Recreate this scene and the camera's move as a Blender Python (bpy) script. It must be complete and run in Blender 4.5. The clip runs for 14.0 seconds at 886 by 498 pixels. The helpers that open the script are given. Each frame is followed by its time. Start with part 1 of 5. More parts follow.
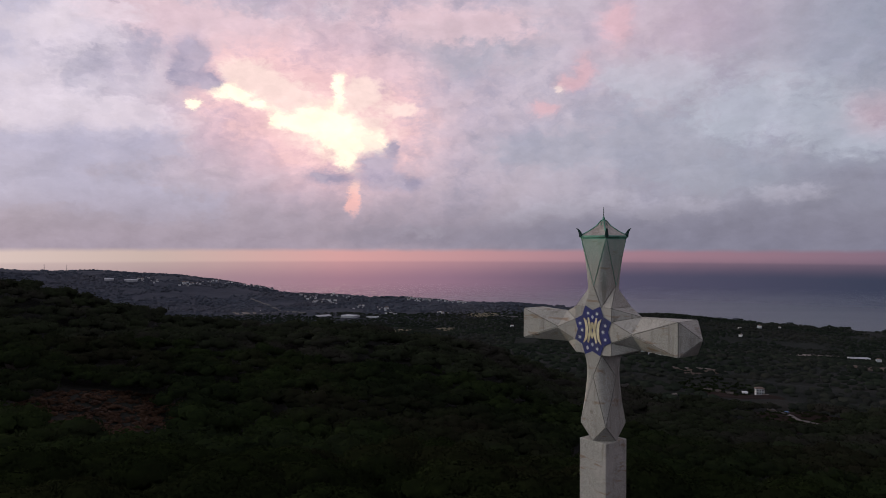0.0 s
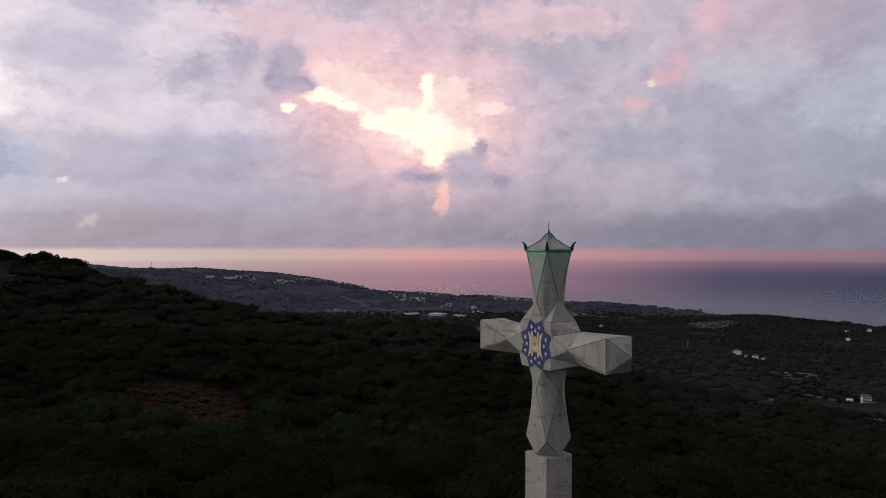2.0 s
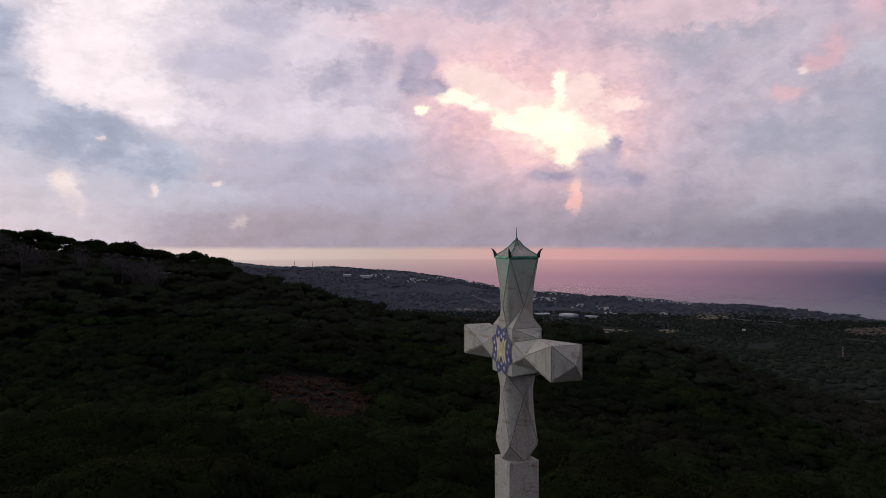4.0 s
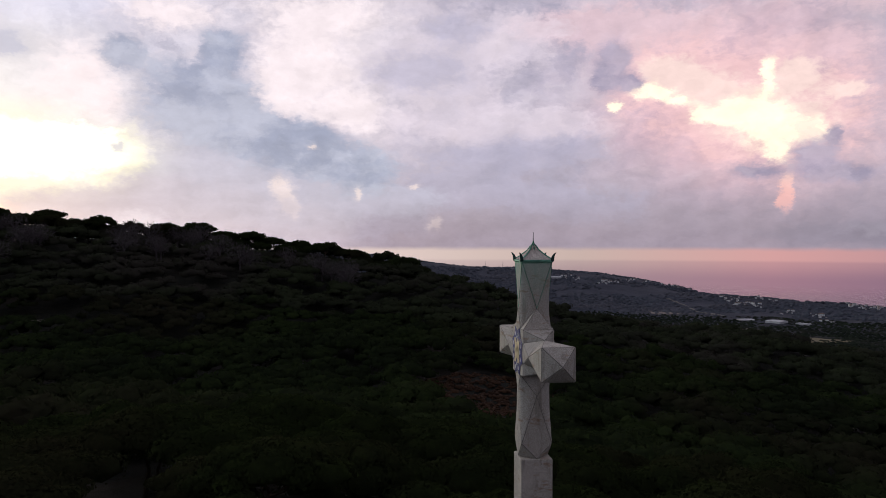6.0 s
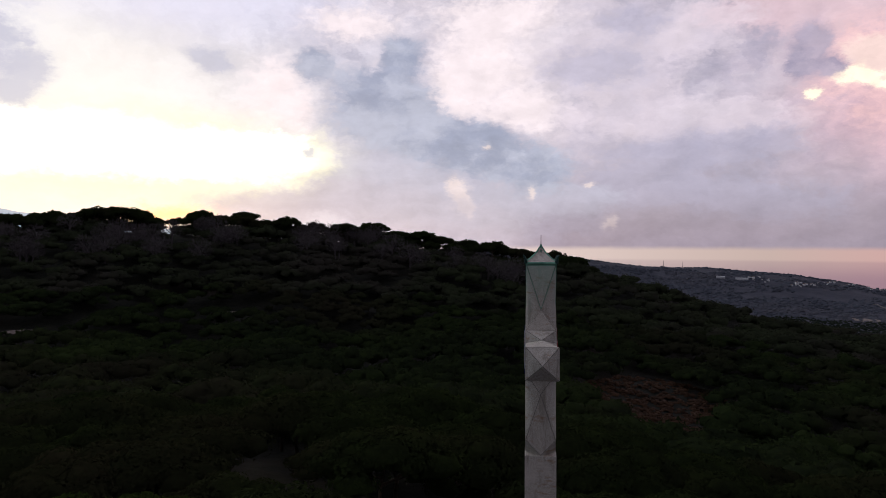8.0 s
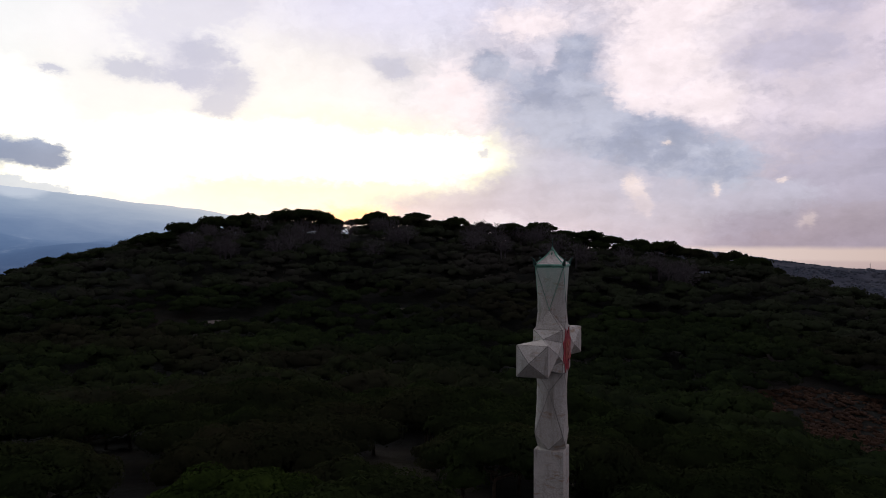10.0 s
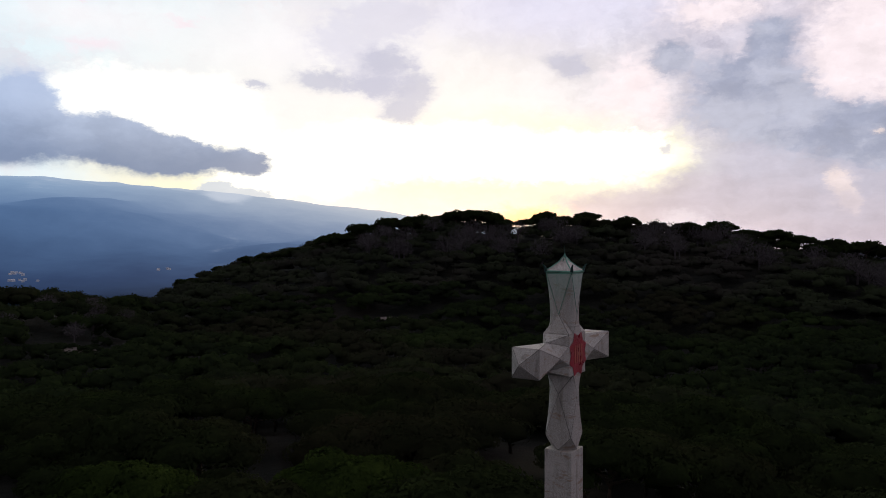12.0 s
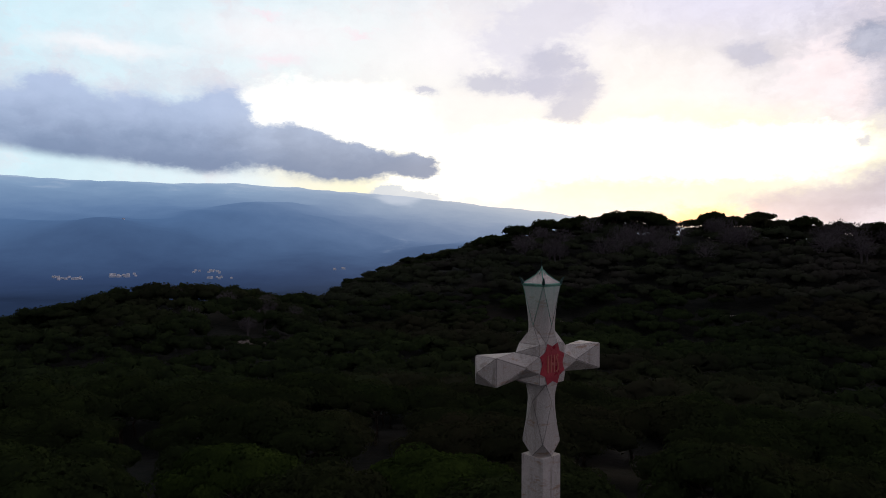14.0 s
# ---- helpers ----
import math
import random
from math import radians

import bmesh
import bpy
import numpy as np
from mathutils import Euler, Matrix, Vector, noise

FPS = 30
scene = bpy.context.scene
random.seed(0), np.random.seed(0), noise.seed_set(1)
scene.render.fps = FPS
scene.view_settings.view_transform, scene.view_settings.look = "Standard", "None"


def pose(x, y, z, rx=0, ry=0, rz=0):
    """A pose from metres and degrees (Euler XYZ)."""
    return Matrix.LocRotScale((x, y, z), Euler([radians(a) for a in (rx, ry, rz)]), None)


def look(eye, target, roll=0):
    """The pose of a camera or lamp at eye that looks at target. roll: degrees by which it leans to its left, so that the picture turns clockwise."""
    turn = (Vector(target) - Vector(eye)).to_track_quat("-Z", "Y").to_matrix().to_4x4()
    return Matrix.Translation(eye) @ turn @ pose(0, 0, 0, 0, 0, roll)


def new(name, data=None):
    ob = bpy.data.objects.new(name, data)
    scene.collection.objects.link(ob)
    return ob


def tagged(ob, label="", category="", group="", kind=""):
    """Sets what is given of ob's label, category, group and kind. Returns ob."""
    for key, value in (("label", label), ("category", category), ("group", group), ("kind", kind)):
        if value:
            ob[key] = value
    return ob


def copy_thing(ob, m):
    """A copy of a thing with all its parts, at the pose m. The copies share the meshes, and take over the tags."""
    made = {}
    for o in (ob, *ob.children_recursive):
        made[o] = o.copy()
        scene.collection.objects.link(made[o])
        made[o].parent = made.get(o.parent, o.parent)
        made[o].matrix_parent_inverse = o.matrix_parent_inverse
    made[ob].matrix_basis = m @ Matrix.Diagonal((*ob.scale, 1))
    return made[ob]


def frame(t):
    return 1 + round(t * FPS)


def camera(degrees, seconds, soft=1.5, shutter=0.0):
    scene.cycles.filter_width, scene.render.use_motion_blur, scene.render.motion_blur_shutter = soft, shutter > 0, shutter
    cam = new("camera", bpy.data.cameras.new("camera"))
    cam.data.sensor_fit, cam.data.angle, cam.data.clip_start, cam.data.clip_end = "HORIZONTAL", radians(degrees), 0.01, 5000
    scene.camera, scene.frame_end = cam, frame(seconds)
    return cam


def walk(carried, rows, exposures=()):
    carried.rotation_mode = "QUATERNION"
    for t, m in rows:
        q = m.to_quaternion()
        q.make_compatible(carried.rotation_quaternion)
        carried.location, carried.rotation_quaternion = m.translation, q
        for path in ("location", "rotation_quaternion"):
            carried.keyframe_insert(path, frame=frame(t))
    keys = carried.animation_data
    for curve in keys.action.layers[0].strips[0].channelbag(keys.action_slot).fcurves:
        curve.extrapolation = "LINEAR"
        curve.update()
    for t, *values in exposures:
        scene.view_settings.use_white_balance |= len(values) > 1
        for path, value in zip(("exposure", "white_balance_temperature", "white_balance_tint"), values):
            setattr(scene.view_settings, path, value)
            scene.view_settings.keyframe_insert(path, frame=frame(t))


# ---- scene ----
cam = camera(63.13, 14.0, soft=0.85)
# seconds, place in metres (z above the foot of the monument), yaw, pitch, roll
ROWS = [
    (0.0, 0.0, 0.0, 14.0, 0.0, -0.189, -0.123),
    (0.5, 0.644, 0.023, 14.045, 1.092, -0.21, -0.082),
    (1.0, 1.364, -0.035, 14.148, 3.065, -0.232, -0.081),
    (1.5, 2.056, -0.072, 14.231, 4.897, -0.272, -0.091),
    (2.0, 2.85, -0.07, 14.298, 7.01, -0.309, -0.061),
    (4.5, 6.964, 0.254, 14.477, 21.044, -0.358, 0.006),
    (5.0, 7.865, 0.358, 14.506, 25.051, -0.365, -0.014),
    (5.5, 8.691, 0.537, 14.515, 28.691, -0.351, -0.033),
    (6.0, 9.576, 0.818, 14.521, 32.498, -0.321, -0.055),
    (6.5, 10.341, 1.16, 14.524, 35.846, -0.312, -0.076),
    (7.0, 11.236, 1.454, 14.578, 39.388, -0.357, -0.078),
    (7.5, 11.972, 1.836, 14.577, 42.648, -0.367, -0.099),
    (8.0, 12.76, 2.257, 14.6, 46.226, -0.412, -0.131),
    (10.5, 16.338, 4.957, 14.696, 63.497, -0.513, -0.166),
    (11.0, 16.966, 5.655, 14.717, 67.069, -0.535, -0.172),
    (11.5, 17.516, 6.328, 14.778, 70.324, -0.539, -0.172),
    (12.0, 18.093, 7.125, 14.853, 73.883, -0.543, -0.137),
    (12.5, 18.581, 7.947, 14.919, 77.134, -0.532, -0.119),
    (13.0, 19.1, 8.927, 14.994, 80.59, -0.524, -0.135),
    (13.5, 19.538, 9.921, 15.076, 83.564, -0.513, -0.183),
    (14.0, 19.988, 11.089, 15.162, 86.989, -0.494, -0.18),
]
walk(cam, [(t, pose(x, y, z, 90 + pitch, roll, yaw)) for t, x, y, z, yaw, pitch, roll in ROWS])

# ---------------------------------------------------------------- light
SEA = -160.0


def lin(r, g, b):
    f = lambda c: c / 12.92 if c <= 0.04045 else ((c + 0.055) / 1.055) ** 2.4
    return (f(r / 255), f(g / 255), f(b / 255), 1.0)


class Graph:
    """Short-hand for building node trees."""

    def __init__(self, tree):
        self.tree = tree
        tree.nodes.clear()

    def node(self, kind):
        return self.tree.nodes.new(kind)

    def put(self, socket, value):
        if isinstance(value, bpy.types.NodeSocket):
            self.tree.links.new(value, socket)
        else:
            socket.default_value = value

    def math(self, op, a, b=0.0, c=0.0, clamp=False):
        n = self.node("ShaderNodeMath")
        n.operation, n.use_clamp = op, clamp
        for s, v in zip(n.inputs, (a, b, c)):
            self.put(s, v)
        return n.outputs[0]

    def vmath(self, op, a, b=(0, 0, 0)):
        n = self.node("ShaderNodeVectorMath")
        n.operation = op
        self.put(n.inputs[0], a)
        self.put(n.inputs[1], b)
        return n.outputs["Value"] if op in ("LENGTH", "DOT_PRODUCT") else n.outputs["Vector"]

    def scale(self, a, s):
        n = self.node("ShaderNodeVectorMath")
        n.operation = "SCALE"
        self.put(n.inputs[0], a)
        self.put(n.inputs["Scale"], s)
        return n.outputs["Vector"]

    def noise(self, vec, scale, detail=4.0, rough=0.55, colour=False):
        n = self.node("ShaderNodeTexNoise")
        self.put(n.inputs["Vector"], vec)
        n.inputs["Scale"].default_value = scale
        n.inputs["Detail"].default_value = detail
        n.inputs["Roughness"].default_value = rough
        return n.outputs["Color" if colour else "Fac"]

    def remap(self, v, a, b, c=0.0, d=1.0, smooth=True):
        n = self.node("ShaderNodeMapRange")
        n.interpolation_type = "SMOOTHSTEP" if smooth else "LINEAR"
        for s, w in zip(n.inputs[:5], (v, a, b, c, d)):
            self.put(s, w)
        return n.outputs[0]

    def mix(self, fac, a, b, blend="MIX"):
        n = self.node("ShaderNodeMix")
        n.data_type, n.blend_type = "RGBA", blend
        n.clamp_factor = True
        self.put(n.inputs["Factor"], fac)
        self.put(n.inputs[6], a)
        self.put(n.inputs[7], b)
        return n.outputs[2]

    def ramp(self, v, stops):
        n = self.node("ShaderNodeValToRGB")
        e = n.color_ramp.elements
        while len(e) < len(stops):
            e.new(0.5)
        for el, (p, c) in zip(e, stops):
            el.position, el.color = p, c
        self.put(n.inputs[0], v)
        return n.outputs[0]


def build_sky():
    """Broken evening cloud over the sea: az in degrees to the left of +y, el above the eye's level."""
    world = bpy.data.worlds.new("evening_sky")
    scene.world = world
    world.use_nodes = True
    g = Graph(world.node_tree)
    way = g.node("ShaderNodeTexCoord").outputs["Generated"]
    sep = g.node("ShaderNodeSeparateXYZ")
    g.put(sep.inputs[0], way)
    x, y, z = sep.outputs
    az = g.math("MULTIPLY", g.math("ARCTAN2", g.math("MULTIPLY", x, -1.0), y), 57.2958)
    el = g.math("MULTIPLY", g.math("ARCSINE", z), 57.2958)
    comb = g.node("ShaderNodeCombineXYZ")
    g.put(comb.inputs[0], az)
    g.put(comb.inputs[1], el)
    flat = comb.outputs[0]
    stretch = g.vmath("MULTIPLY", flat, (1.0, 1.6, 1.0))
    centre = lambda n: g.vmath("SUBTRACT", n, (0.5, 0.5, 0.5))
    warp = g.vmath("ADD", g.vmath("ADD", g.scale(centre(g.noise(stretch, 0.15, 2, 0.5, True)), 2.4),
                                  g.scale(centre(g.noise(stretch, 0.5, 4, 0.6, True)), 3.2)), g.scale(centre(g.noise(stretch, 2.2, 4, 0.65, True)), 0.9))
    warped = g.vmath("ADD", flat, g.vmath("MULTIPLY", warp, (1.0, 0.75, 0.0)))
    broad = g.vmath("ADD", flat, g.vmath("MULTIPLY", warp, (0.7, 0.45, 0.0)))
    near = g.vmath("ADD", flat, g.vmath("MULTIPLY", g.vmath("ADD", g.scale(centre(g.noise(stretch, 0.5, 4, 0.6, True)), 1.8),
                                                            g.scale(centre(g.noise(stretch, 2.2, 5, 0.7, True)), 0.8)), (1.0, 0.7, 0.0)))

    def raw_blob(a, e, ra, re, inner, vec):
        n = g.node("ShaderNodeVectorMath")
        n.operation = "MULTIPLY_ADD"
        g.put(n.inputs[0], vec)
        n.inputs[1].default_value = (1 / ra, 1 / re, 0)
        n.inputs[2].default_value = (-a / ra, -e / re, 0)
        k = 1 / (1.15 - inner)
        return g.math("MULTIPLY_ADD", g.vmath("LENGTH", n.outputs[0]), -k, 1.15 * k, True)

    def union(items, inner=0.35, vec=None):
        """The soft-edged union of elliptic patches (az, el, half width, half height)."""
        out = None
        for it in items:
            b = raw_blob(*it[:4], inner, warped if vec is None else vec)
            out = b if out is None else g.math("MAXIMUM", out, b)
        return g.remap(out, 0.0, 1.0)

    def blob(a, e, ra, re, inner=0.35, vec=None):
        return union([(a, e, ra, re)], inner, vec)

    shred = g.math("SUBTRACT", g.noise(g.vmath("ADD", stretch, g.scale(warp, 0.6)), 0.3, 8, 0.56), 0.5)

    tear = g.math("SUBTRACT", g.noise(g.vmath("ADD", stretch, g.scale(warp, 0.35)), 1.15, 6, 0.62), 0.5)

    def cloud(items, k=1.6, soft=0.2, shrink=0.0, vec=None):
        """Elliptic patches melted into one body with a torn, billowing edge."""
        out = None
        for a, e, ra, re in items:
            n = g.node("ShaderNodeVectorMath")
            n.operation = "MULTIPLY_ADD"
            g.put(n.inputs[0], broad if vec is None else vec)
            n.inputs[1].default_value = (1 / ra, 1 / re, 0)
            n.inputs[2].default_value = (-a / ra, -e / re, 0)
            d = g.math("POWER", 0.35, g.vmath("DOT_PRODUCT", n.outputs[0], n.outputs[0]))
            out = d if out is None else g.math("ADD", out, d)
        out = g.math("MINIMUM", out, 1.1)
        torn = g.math("MULTIPLY", g.math("ADD", g.math("MULTIPLY", shred, 0.75 * k), g.math("MULTIPLY", tear, 0.55 * k)), g.math("MINIMUM", g.math("MULTIPLY", out, 2.2), 1.0))
        return g.remap(g.math("ADD", g.math("SUBTRACT", out, 0.42 + 0.5 * shrink), torn), -0.55 * soft, 0.55 * soft)

    def lay(under, mask, amount, colour):
        return g.mix(g.math("MULTIPLY", mask, amount), under, colour)

    # the cloud deck, from blue-grey over the sea to bright round the sun
    turn = g.remap(az, -90.0, 180.0, smooth=False)
    at = lambda a: (a + 90) / 270
    deck = g.ramp(turn, [(0.0, lin(100, 105, 124)), (at(-45), lin(120, 126, 144)), (at(-28), lin(145, 150, 168)), (at(-8), lin(196, 184, 199)),
                         (at(8), lin(206, 180, 194)), (at(26), lin(194, 184, 202)), (at(40), lin(214, 204, 218)), (at(55), lin(226, 222, 238)),
                         (at(75), lin(238, 234, 246)), (at(95), lin(236, 247, 252)), (at(118), lin(212, 242, 253)), (at(145), lin(135, 148, 165))])
    deck = g.mix(g.remap(el, 22.0, 60.0), deck, lin(150, 152, 170))
    behind = g.math("MAXIMUM", g.remap(az, 135.0, 175.0), g.remap(az, -55.0, -100.0))
    deck = g.mix(behind, deck, g.mix(g.remap(az, 0.0, 1.0), lin(98, 98, 106), lin(112, 112, 119)))
    clear = g.remap(az, 66.0, 92.0, 1.0, 0.12)
    puffs = g.noise(broad, 0.17, 7, 0.62)
    wisps = g.noise(warped, 0.42, 6, 0.6)
    deck = g.mix(g.math("MULTIPLY", clear, g.remap(puffs, 0.34, 0.54, 0.5, 0.0)), deck, lin(150, 148, 174))
    deck = lay(deck, g.remap(puffs, 0.46, 0.74), g.remap(az, -14.0, 24.0, 0.22, 0.5), lin(230, 216, 224))
    deck = g.mix(g.math("MULTIPLY", clear, g.remap(wisps, 0.48, 0.3, 0.0, 0.28)), deck, lin(150, 148, 170))
    deck = lay(deck, g.remap(wisps, 0.5, 0.72), g.remap(az, -12.0, 30.0, 0.06, 0.3), lin(240, 224, 230))
    mass = g.noise(g.vmath("ADD", stretch, warp), 0.085, 8, 0.62)
    deck = g.mix(g.math("MULTIPLY", clear, g.remap(mass, 0.5, 0.34, 0.0, 0.5)), deck, lin(140, 142, 166))
    deck = lay(deck, g.remap(mass, 0.5, 0.7), g.remap(az, -20.0, 20.0, 0.3, 0.5), lin(214, 206, 220))
    low = g.math("MULTIPLY", g.remap(el, 9.0, 0.5), g.remap(az, 52.0, 34.0))
    deck = lay(deck, low, 0.7, g.mix(g.remap(az, -14.0, 8.0), lin(130, 130, 150), lin(160, 148, 166)))
    # slate cloud low over the sea, with paler heaps before it
    deck = lay(deck, cloud([(-25.8, 1.7, 9.0, 1.8), (-12.2, 1.0, 7.5, 1.3), (2.9, 0.8, 6.5, 0.9), (-28.6, 4.4, 5.0, 1.2)], 1.3, 0.7), 0.7, lin(128, 128, 148))
    deck = lay(deck, cloud([(-17.2, 8.0, 7.0, 2.6), (-27.6, 14.7, 6.0, 3.0), (-1.7, 15.8, 5.5, 2.2), (-8.0, 7.5, 4.0, 1.6), (-21.0, 5.2, 5.0, 1.2)], 1.9, 0.8), 0.55, lin(150, 156, 174))
    deck = lay(deck, cloud([(-6.3, 2.4, 2.8, 0.8), (-13.3, 3.5, 2.9, 0.9), (-19.3, 3.0, 2.4, 0.7), (-9.5, 3.0, 1.6, 0.5), (1.1, 1.1, 1.9, 0.5), (-16.5, 2.4, 1.6, 0.6), (-25.5, 4.0, 2.5, 0.7)], 2.6, 0.9, 0.15, near), 0.4, lin(188, 184, 200))
    deck = lay(deck, cloud([(-23.9, 10.0, 5.0, 2.6), (-16.0, 12.8, 4.0, 1.8), (-30.0, 7.6, 3.0, 1.4)], 2.0, 0.7), 0.5, lin(188, 194, 208))
    # rose glow about the gap, pale light about the sun
    deck = lay(deck, blob(10.5, 10.0, 12, 7.5, 0.0, broad), 0.72, lin(243, 190, 198))
    deck = lay(deck, cloud([(15.9, 15.4, 5.0, 2.4), (-0.8, 17.0, 7.5, 1.6), (22.5, 16.6, 4.5, 1.4), (5.0, 13.6, 4.0, 1.2)], 1.8, 0.6), 0.55, lin(244, 206, 212))
    deck = lay(deck, cloud([(-13.4, 16.6, 1.3, 1.7), (-11.0, 13.6, 0.9, 1.0), (-9.9, 12.5, 0.9, 0.6), (-7.9, 10.8, 1.1, 0.5)], 1.6, 0.9, 0.0, near), 0.5, lin(244, 184, 188))
    deck = lay(deck, blob(-31, 9, 3.0, 2.0, 0.0, broad), 0.3, lin(232, 180, 190))
    deck = lay(deck, blob(-18, 16.5, 12, 5.5, 0.0, broad), 0.34, lin(220, 182, 196))
    deck = lay(deck, blob(79, 8, 27, 14, 0.25, broad), 0.88, lin(255, 251, 246))
    deck = lay(deck, blob(64, 18, 14, 4, 0.2, broad), 0.6, lin(224, 223, 248))
    deck = lay(deck, blob(24, 3.0, 15, 5.0, 0.1, broad), 0.5, lin(172, 162, 179))
    deck = lay(deck, blob(40, 15, 11, 6.0, 0.0, broad), 0.35, lin(248, 238, 242))
    # pale billows left of the gap
    deck = lay(deck, cloud([(45.4, 11.4, 2.4, 2.8), (43.1, 13.7, 3.4, 2.6), (39.6, 10.4, 3.0, 1.8), (42, 17.5, 5, 1.6), (53.5, 16.8, 3.5, 1.4), (59.0, 11.0, 3.0, 3.0)], 1.6, 0.8, 0.05, near), 0.88, lin(255, 240, 244))
    deck = lay(deck, cloud([(33, 13.5, 5, 3.2), (31, 9.6, 6, 1.4), (24, 9.2, 4, 1.4), (27, 16, 4, 2)], 2.0, 0.6), 0.55, lin(232, 218, 230))
    # darker cloud bodies
    deck = lay(deck, cloud([(27.8, 6.8, 6.0, 1.5), (32.4, 4.7, 4.4, 1.2), (22.6, 7.6, 3.2, 0.9), (28.5, 4.0, 5.0, 1.2), (36.6, 1.6, 4.0, 1.2), (34.2, 13.4, 4.0, 1.6), (31.5, 16.6, 2.5, 1.0), (21.5, 3.0, 5.0, 1.2)], 1.8, 0.65), 0.62, lin(176, 172, 196))
    shape = [(56.5, 13.8, 1.5, 1.25), (49.5, 14.7, 1.7, 1.5), (50.9, 12.1, 3.5, 1.9), (51.3, 9.8, 4.2, 2.1), (47.5, 8.2, 3.2, 1.8), (43.4, 8.6, 2.2, 1.0), (42.3, 6.8, 4.0, 1.7), (38.7, 5.5, 2.8, 1.7)]
    skirt = cloud(shape + [(47.5, 5.0, 4.6, 2.2), (53.0, 5.0, 4.0, 2.2), (43.2, 2.6, 5.5, 1.5), (60.4, 3.3, 6.3, 0.9), (36.0, 3.6, 4.0, 1.2)], 1.3, 0.55, 0.1, near)
    deck = lay(deck, skirt, 0.8, lin(190, 188, 207))
    inner = cloud(shape, 1.6, 0.6, 0.12, near)
    deck = lay(deck, inner, 0.9, g.mix(g.remap(g.math("MULTIPLY_ADD", shred, 0.9, puffs), 0.34, 0.66), lin(150, 158, 184), lin(184, 188, 208)))
    # the bright gap, its rose edges and the dark scraps in it
    deck = lay(deck, cloud([(10.5, 10.6, 7.5, 3.0), (7.0, 8.0, 5.0, 3.2), (15.0, 13.4, 3.6, 1.8)], 2.6, 0.8, 0.08, near), 0.7, lin(253, 206, 206))
    gap = cloud([(15.5, 13.2, 2.0, 1.1), (13.6, 12.1, 2.1, 1.3), (11.0, 10.8, 2.1, 1.2), (7.7, 9.0, 4.0, 2.3), (3.4, 10.7, 1.2, 0.4), (6.2, 12.2, 1.6, 1.1), (7.1, 4.0, 0.5, 1.6)], 2.2, 0.6, 0.05, near)
    deck = lay(deck, gap, 0.85, g.mix(g.remap(el, 3.4, 6.5), lin(255, 192, 184), lin(255, 226, 218)))
    core = cloud([(19.2, 10.6, 0.5, 0.35), (16.9, 11.7, 1.0, 0.6), (14.4, 10.8, 0.9, 0.4), (13.1, 9.7, 0.6, 0.6), (8.3, 12.1, 0.5, 1.2), (9.5, 9.9, 2.0, 1.0), (8.2, 8.2, 1.9, 1.4), (6.0, 8.3, 1.6, 0.8), (7.7, 6.7, 0.8, 0.6), (11.6, 9.4, 1.0, 0.6), (15.6, 11.4, 0.8, 0.4)], 1.5, 0.75, 0.05, near)
    deck = lay(deck, core, g.remap(wisps, 0.34, 0.5, 0.55, 1.0), (1.32, 1.12, 0.86, 1))
    scraps = cloud([(19.2, 13.9, 1.35, 1.7), (17.8, 12.4, 0.9, 0.6), (20.0, 12.6, 0.8, 0.8), (5.2, 6.1, 1.7, 1.5), (8.9, 5.4, 1.9, 0.6), (3.9, 7.7, 0.6, 0.6), (2.6, 5.0, 1.4, 0.6)], 1.5, 0.75, 0.0, near)
    deck = lay(deck, scraps, 0.86, g.mix(g.remap(shred, -0.12, 0.14), lin(146, 140, 168), lin(178, 168, 190)))
    # small lit rifts
    rift = cloud([(44.8, 3.6, 0.7, 1.2), (45.5, 4.6, 0.5, 0.6), (44.1, 2.5, 0.4, 0.5), (33.2, 1.7, 0.6, 0.55), (42.8, 7.6, 0.4, 0.2), (39.2, 4.1, 0.3, 0.45), (34.6, 4.7, 0.5, 0.2), (-9.3, 12.1, 0.36, 0.28)], 2.4, 0.9, 0.0, near)
    deck = lay(deck, rift, 0.62, lin(255, 234, 226))
    glow = union([(70, 6.2, 17, 4.6), (57.5, 6.4, 3.4, 2.6), (93, 5.2, 9, 3.6)], inner=0.3)
    deck = lay(deck, glow, 0.9, (1.0, 0.955, 0.70, 1))
    hot = union([(66.3, 6.6, 11.0, 2.1), (76, 7.2, 12, 2.6), (59.6, 7.6, 3.2, 1.2), (86, 6.0, 8, 2.8), (96, 8.6, 9, 4)], inner=0.3)
    deck = lay(deck, hot, 1.0, (2.3, 2.15, 1.75, 1))
    deck = lay(deck, blob(67.0, 2.1, 5.0, 1.1, 0.1), 0.85, (1.75, 0.98, 0.38, 1))
    deck = lay(deck, cloud([(58.0, 3.2, 4.5, 0.8), (54.5, 4.2, 3.2, 1.0), (60.5, 2.4, 4.0, 0.8), (49.0, 2.6, 5.0, 1.8), (44.0, 1.4, 5.0, 1.4)], 1.5, 0.8, 0.0, near), 0.7, lin(198, 190, 205))
    deck = lay(deck, union([(84, 15, 12, 3), (100, 15.5, 9, 2.2), (112, 13.8, 7, 0.9)], inner=0.0, vec=broad), 0.7, lin(255, 252, 254))
    deck = lay(deck, union([(99.9, 13.7, 2.6, 0.9), (101.1, 17.0, 2.0, 0.4), (93.5, 16.0, 2.0, 0.4)], inner=0.0), 0.5, lin(255, 226, 236))
    deck = lay(deck, cloud([(80.6, 15.6, 4.2, 2.4), (79.0, 12.6, 3.0, 1.4), (77.4, 17.4, 3.0, 1.2)], 2.0, 1.0, 0.0, near), 0.75, lin(218, 216, 232))
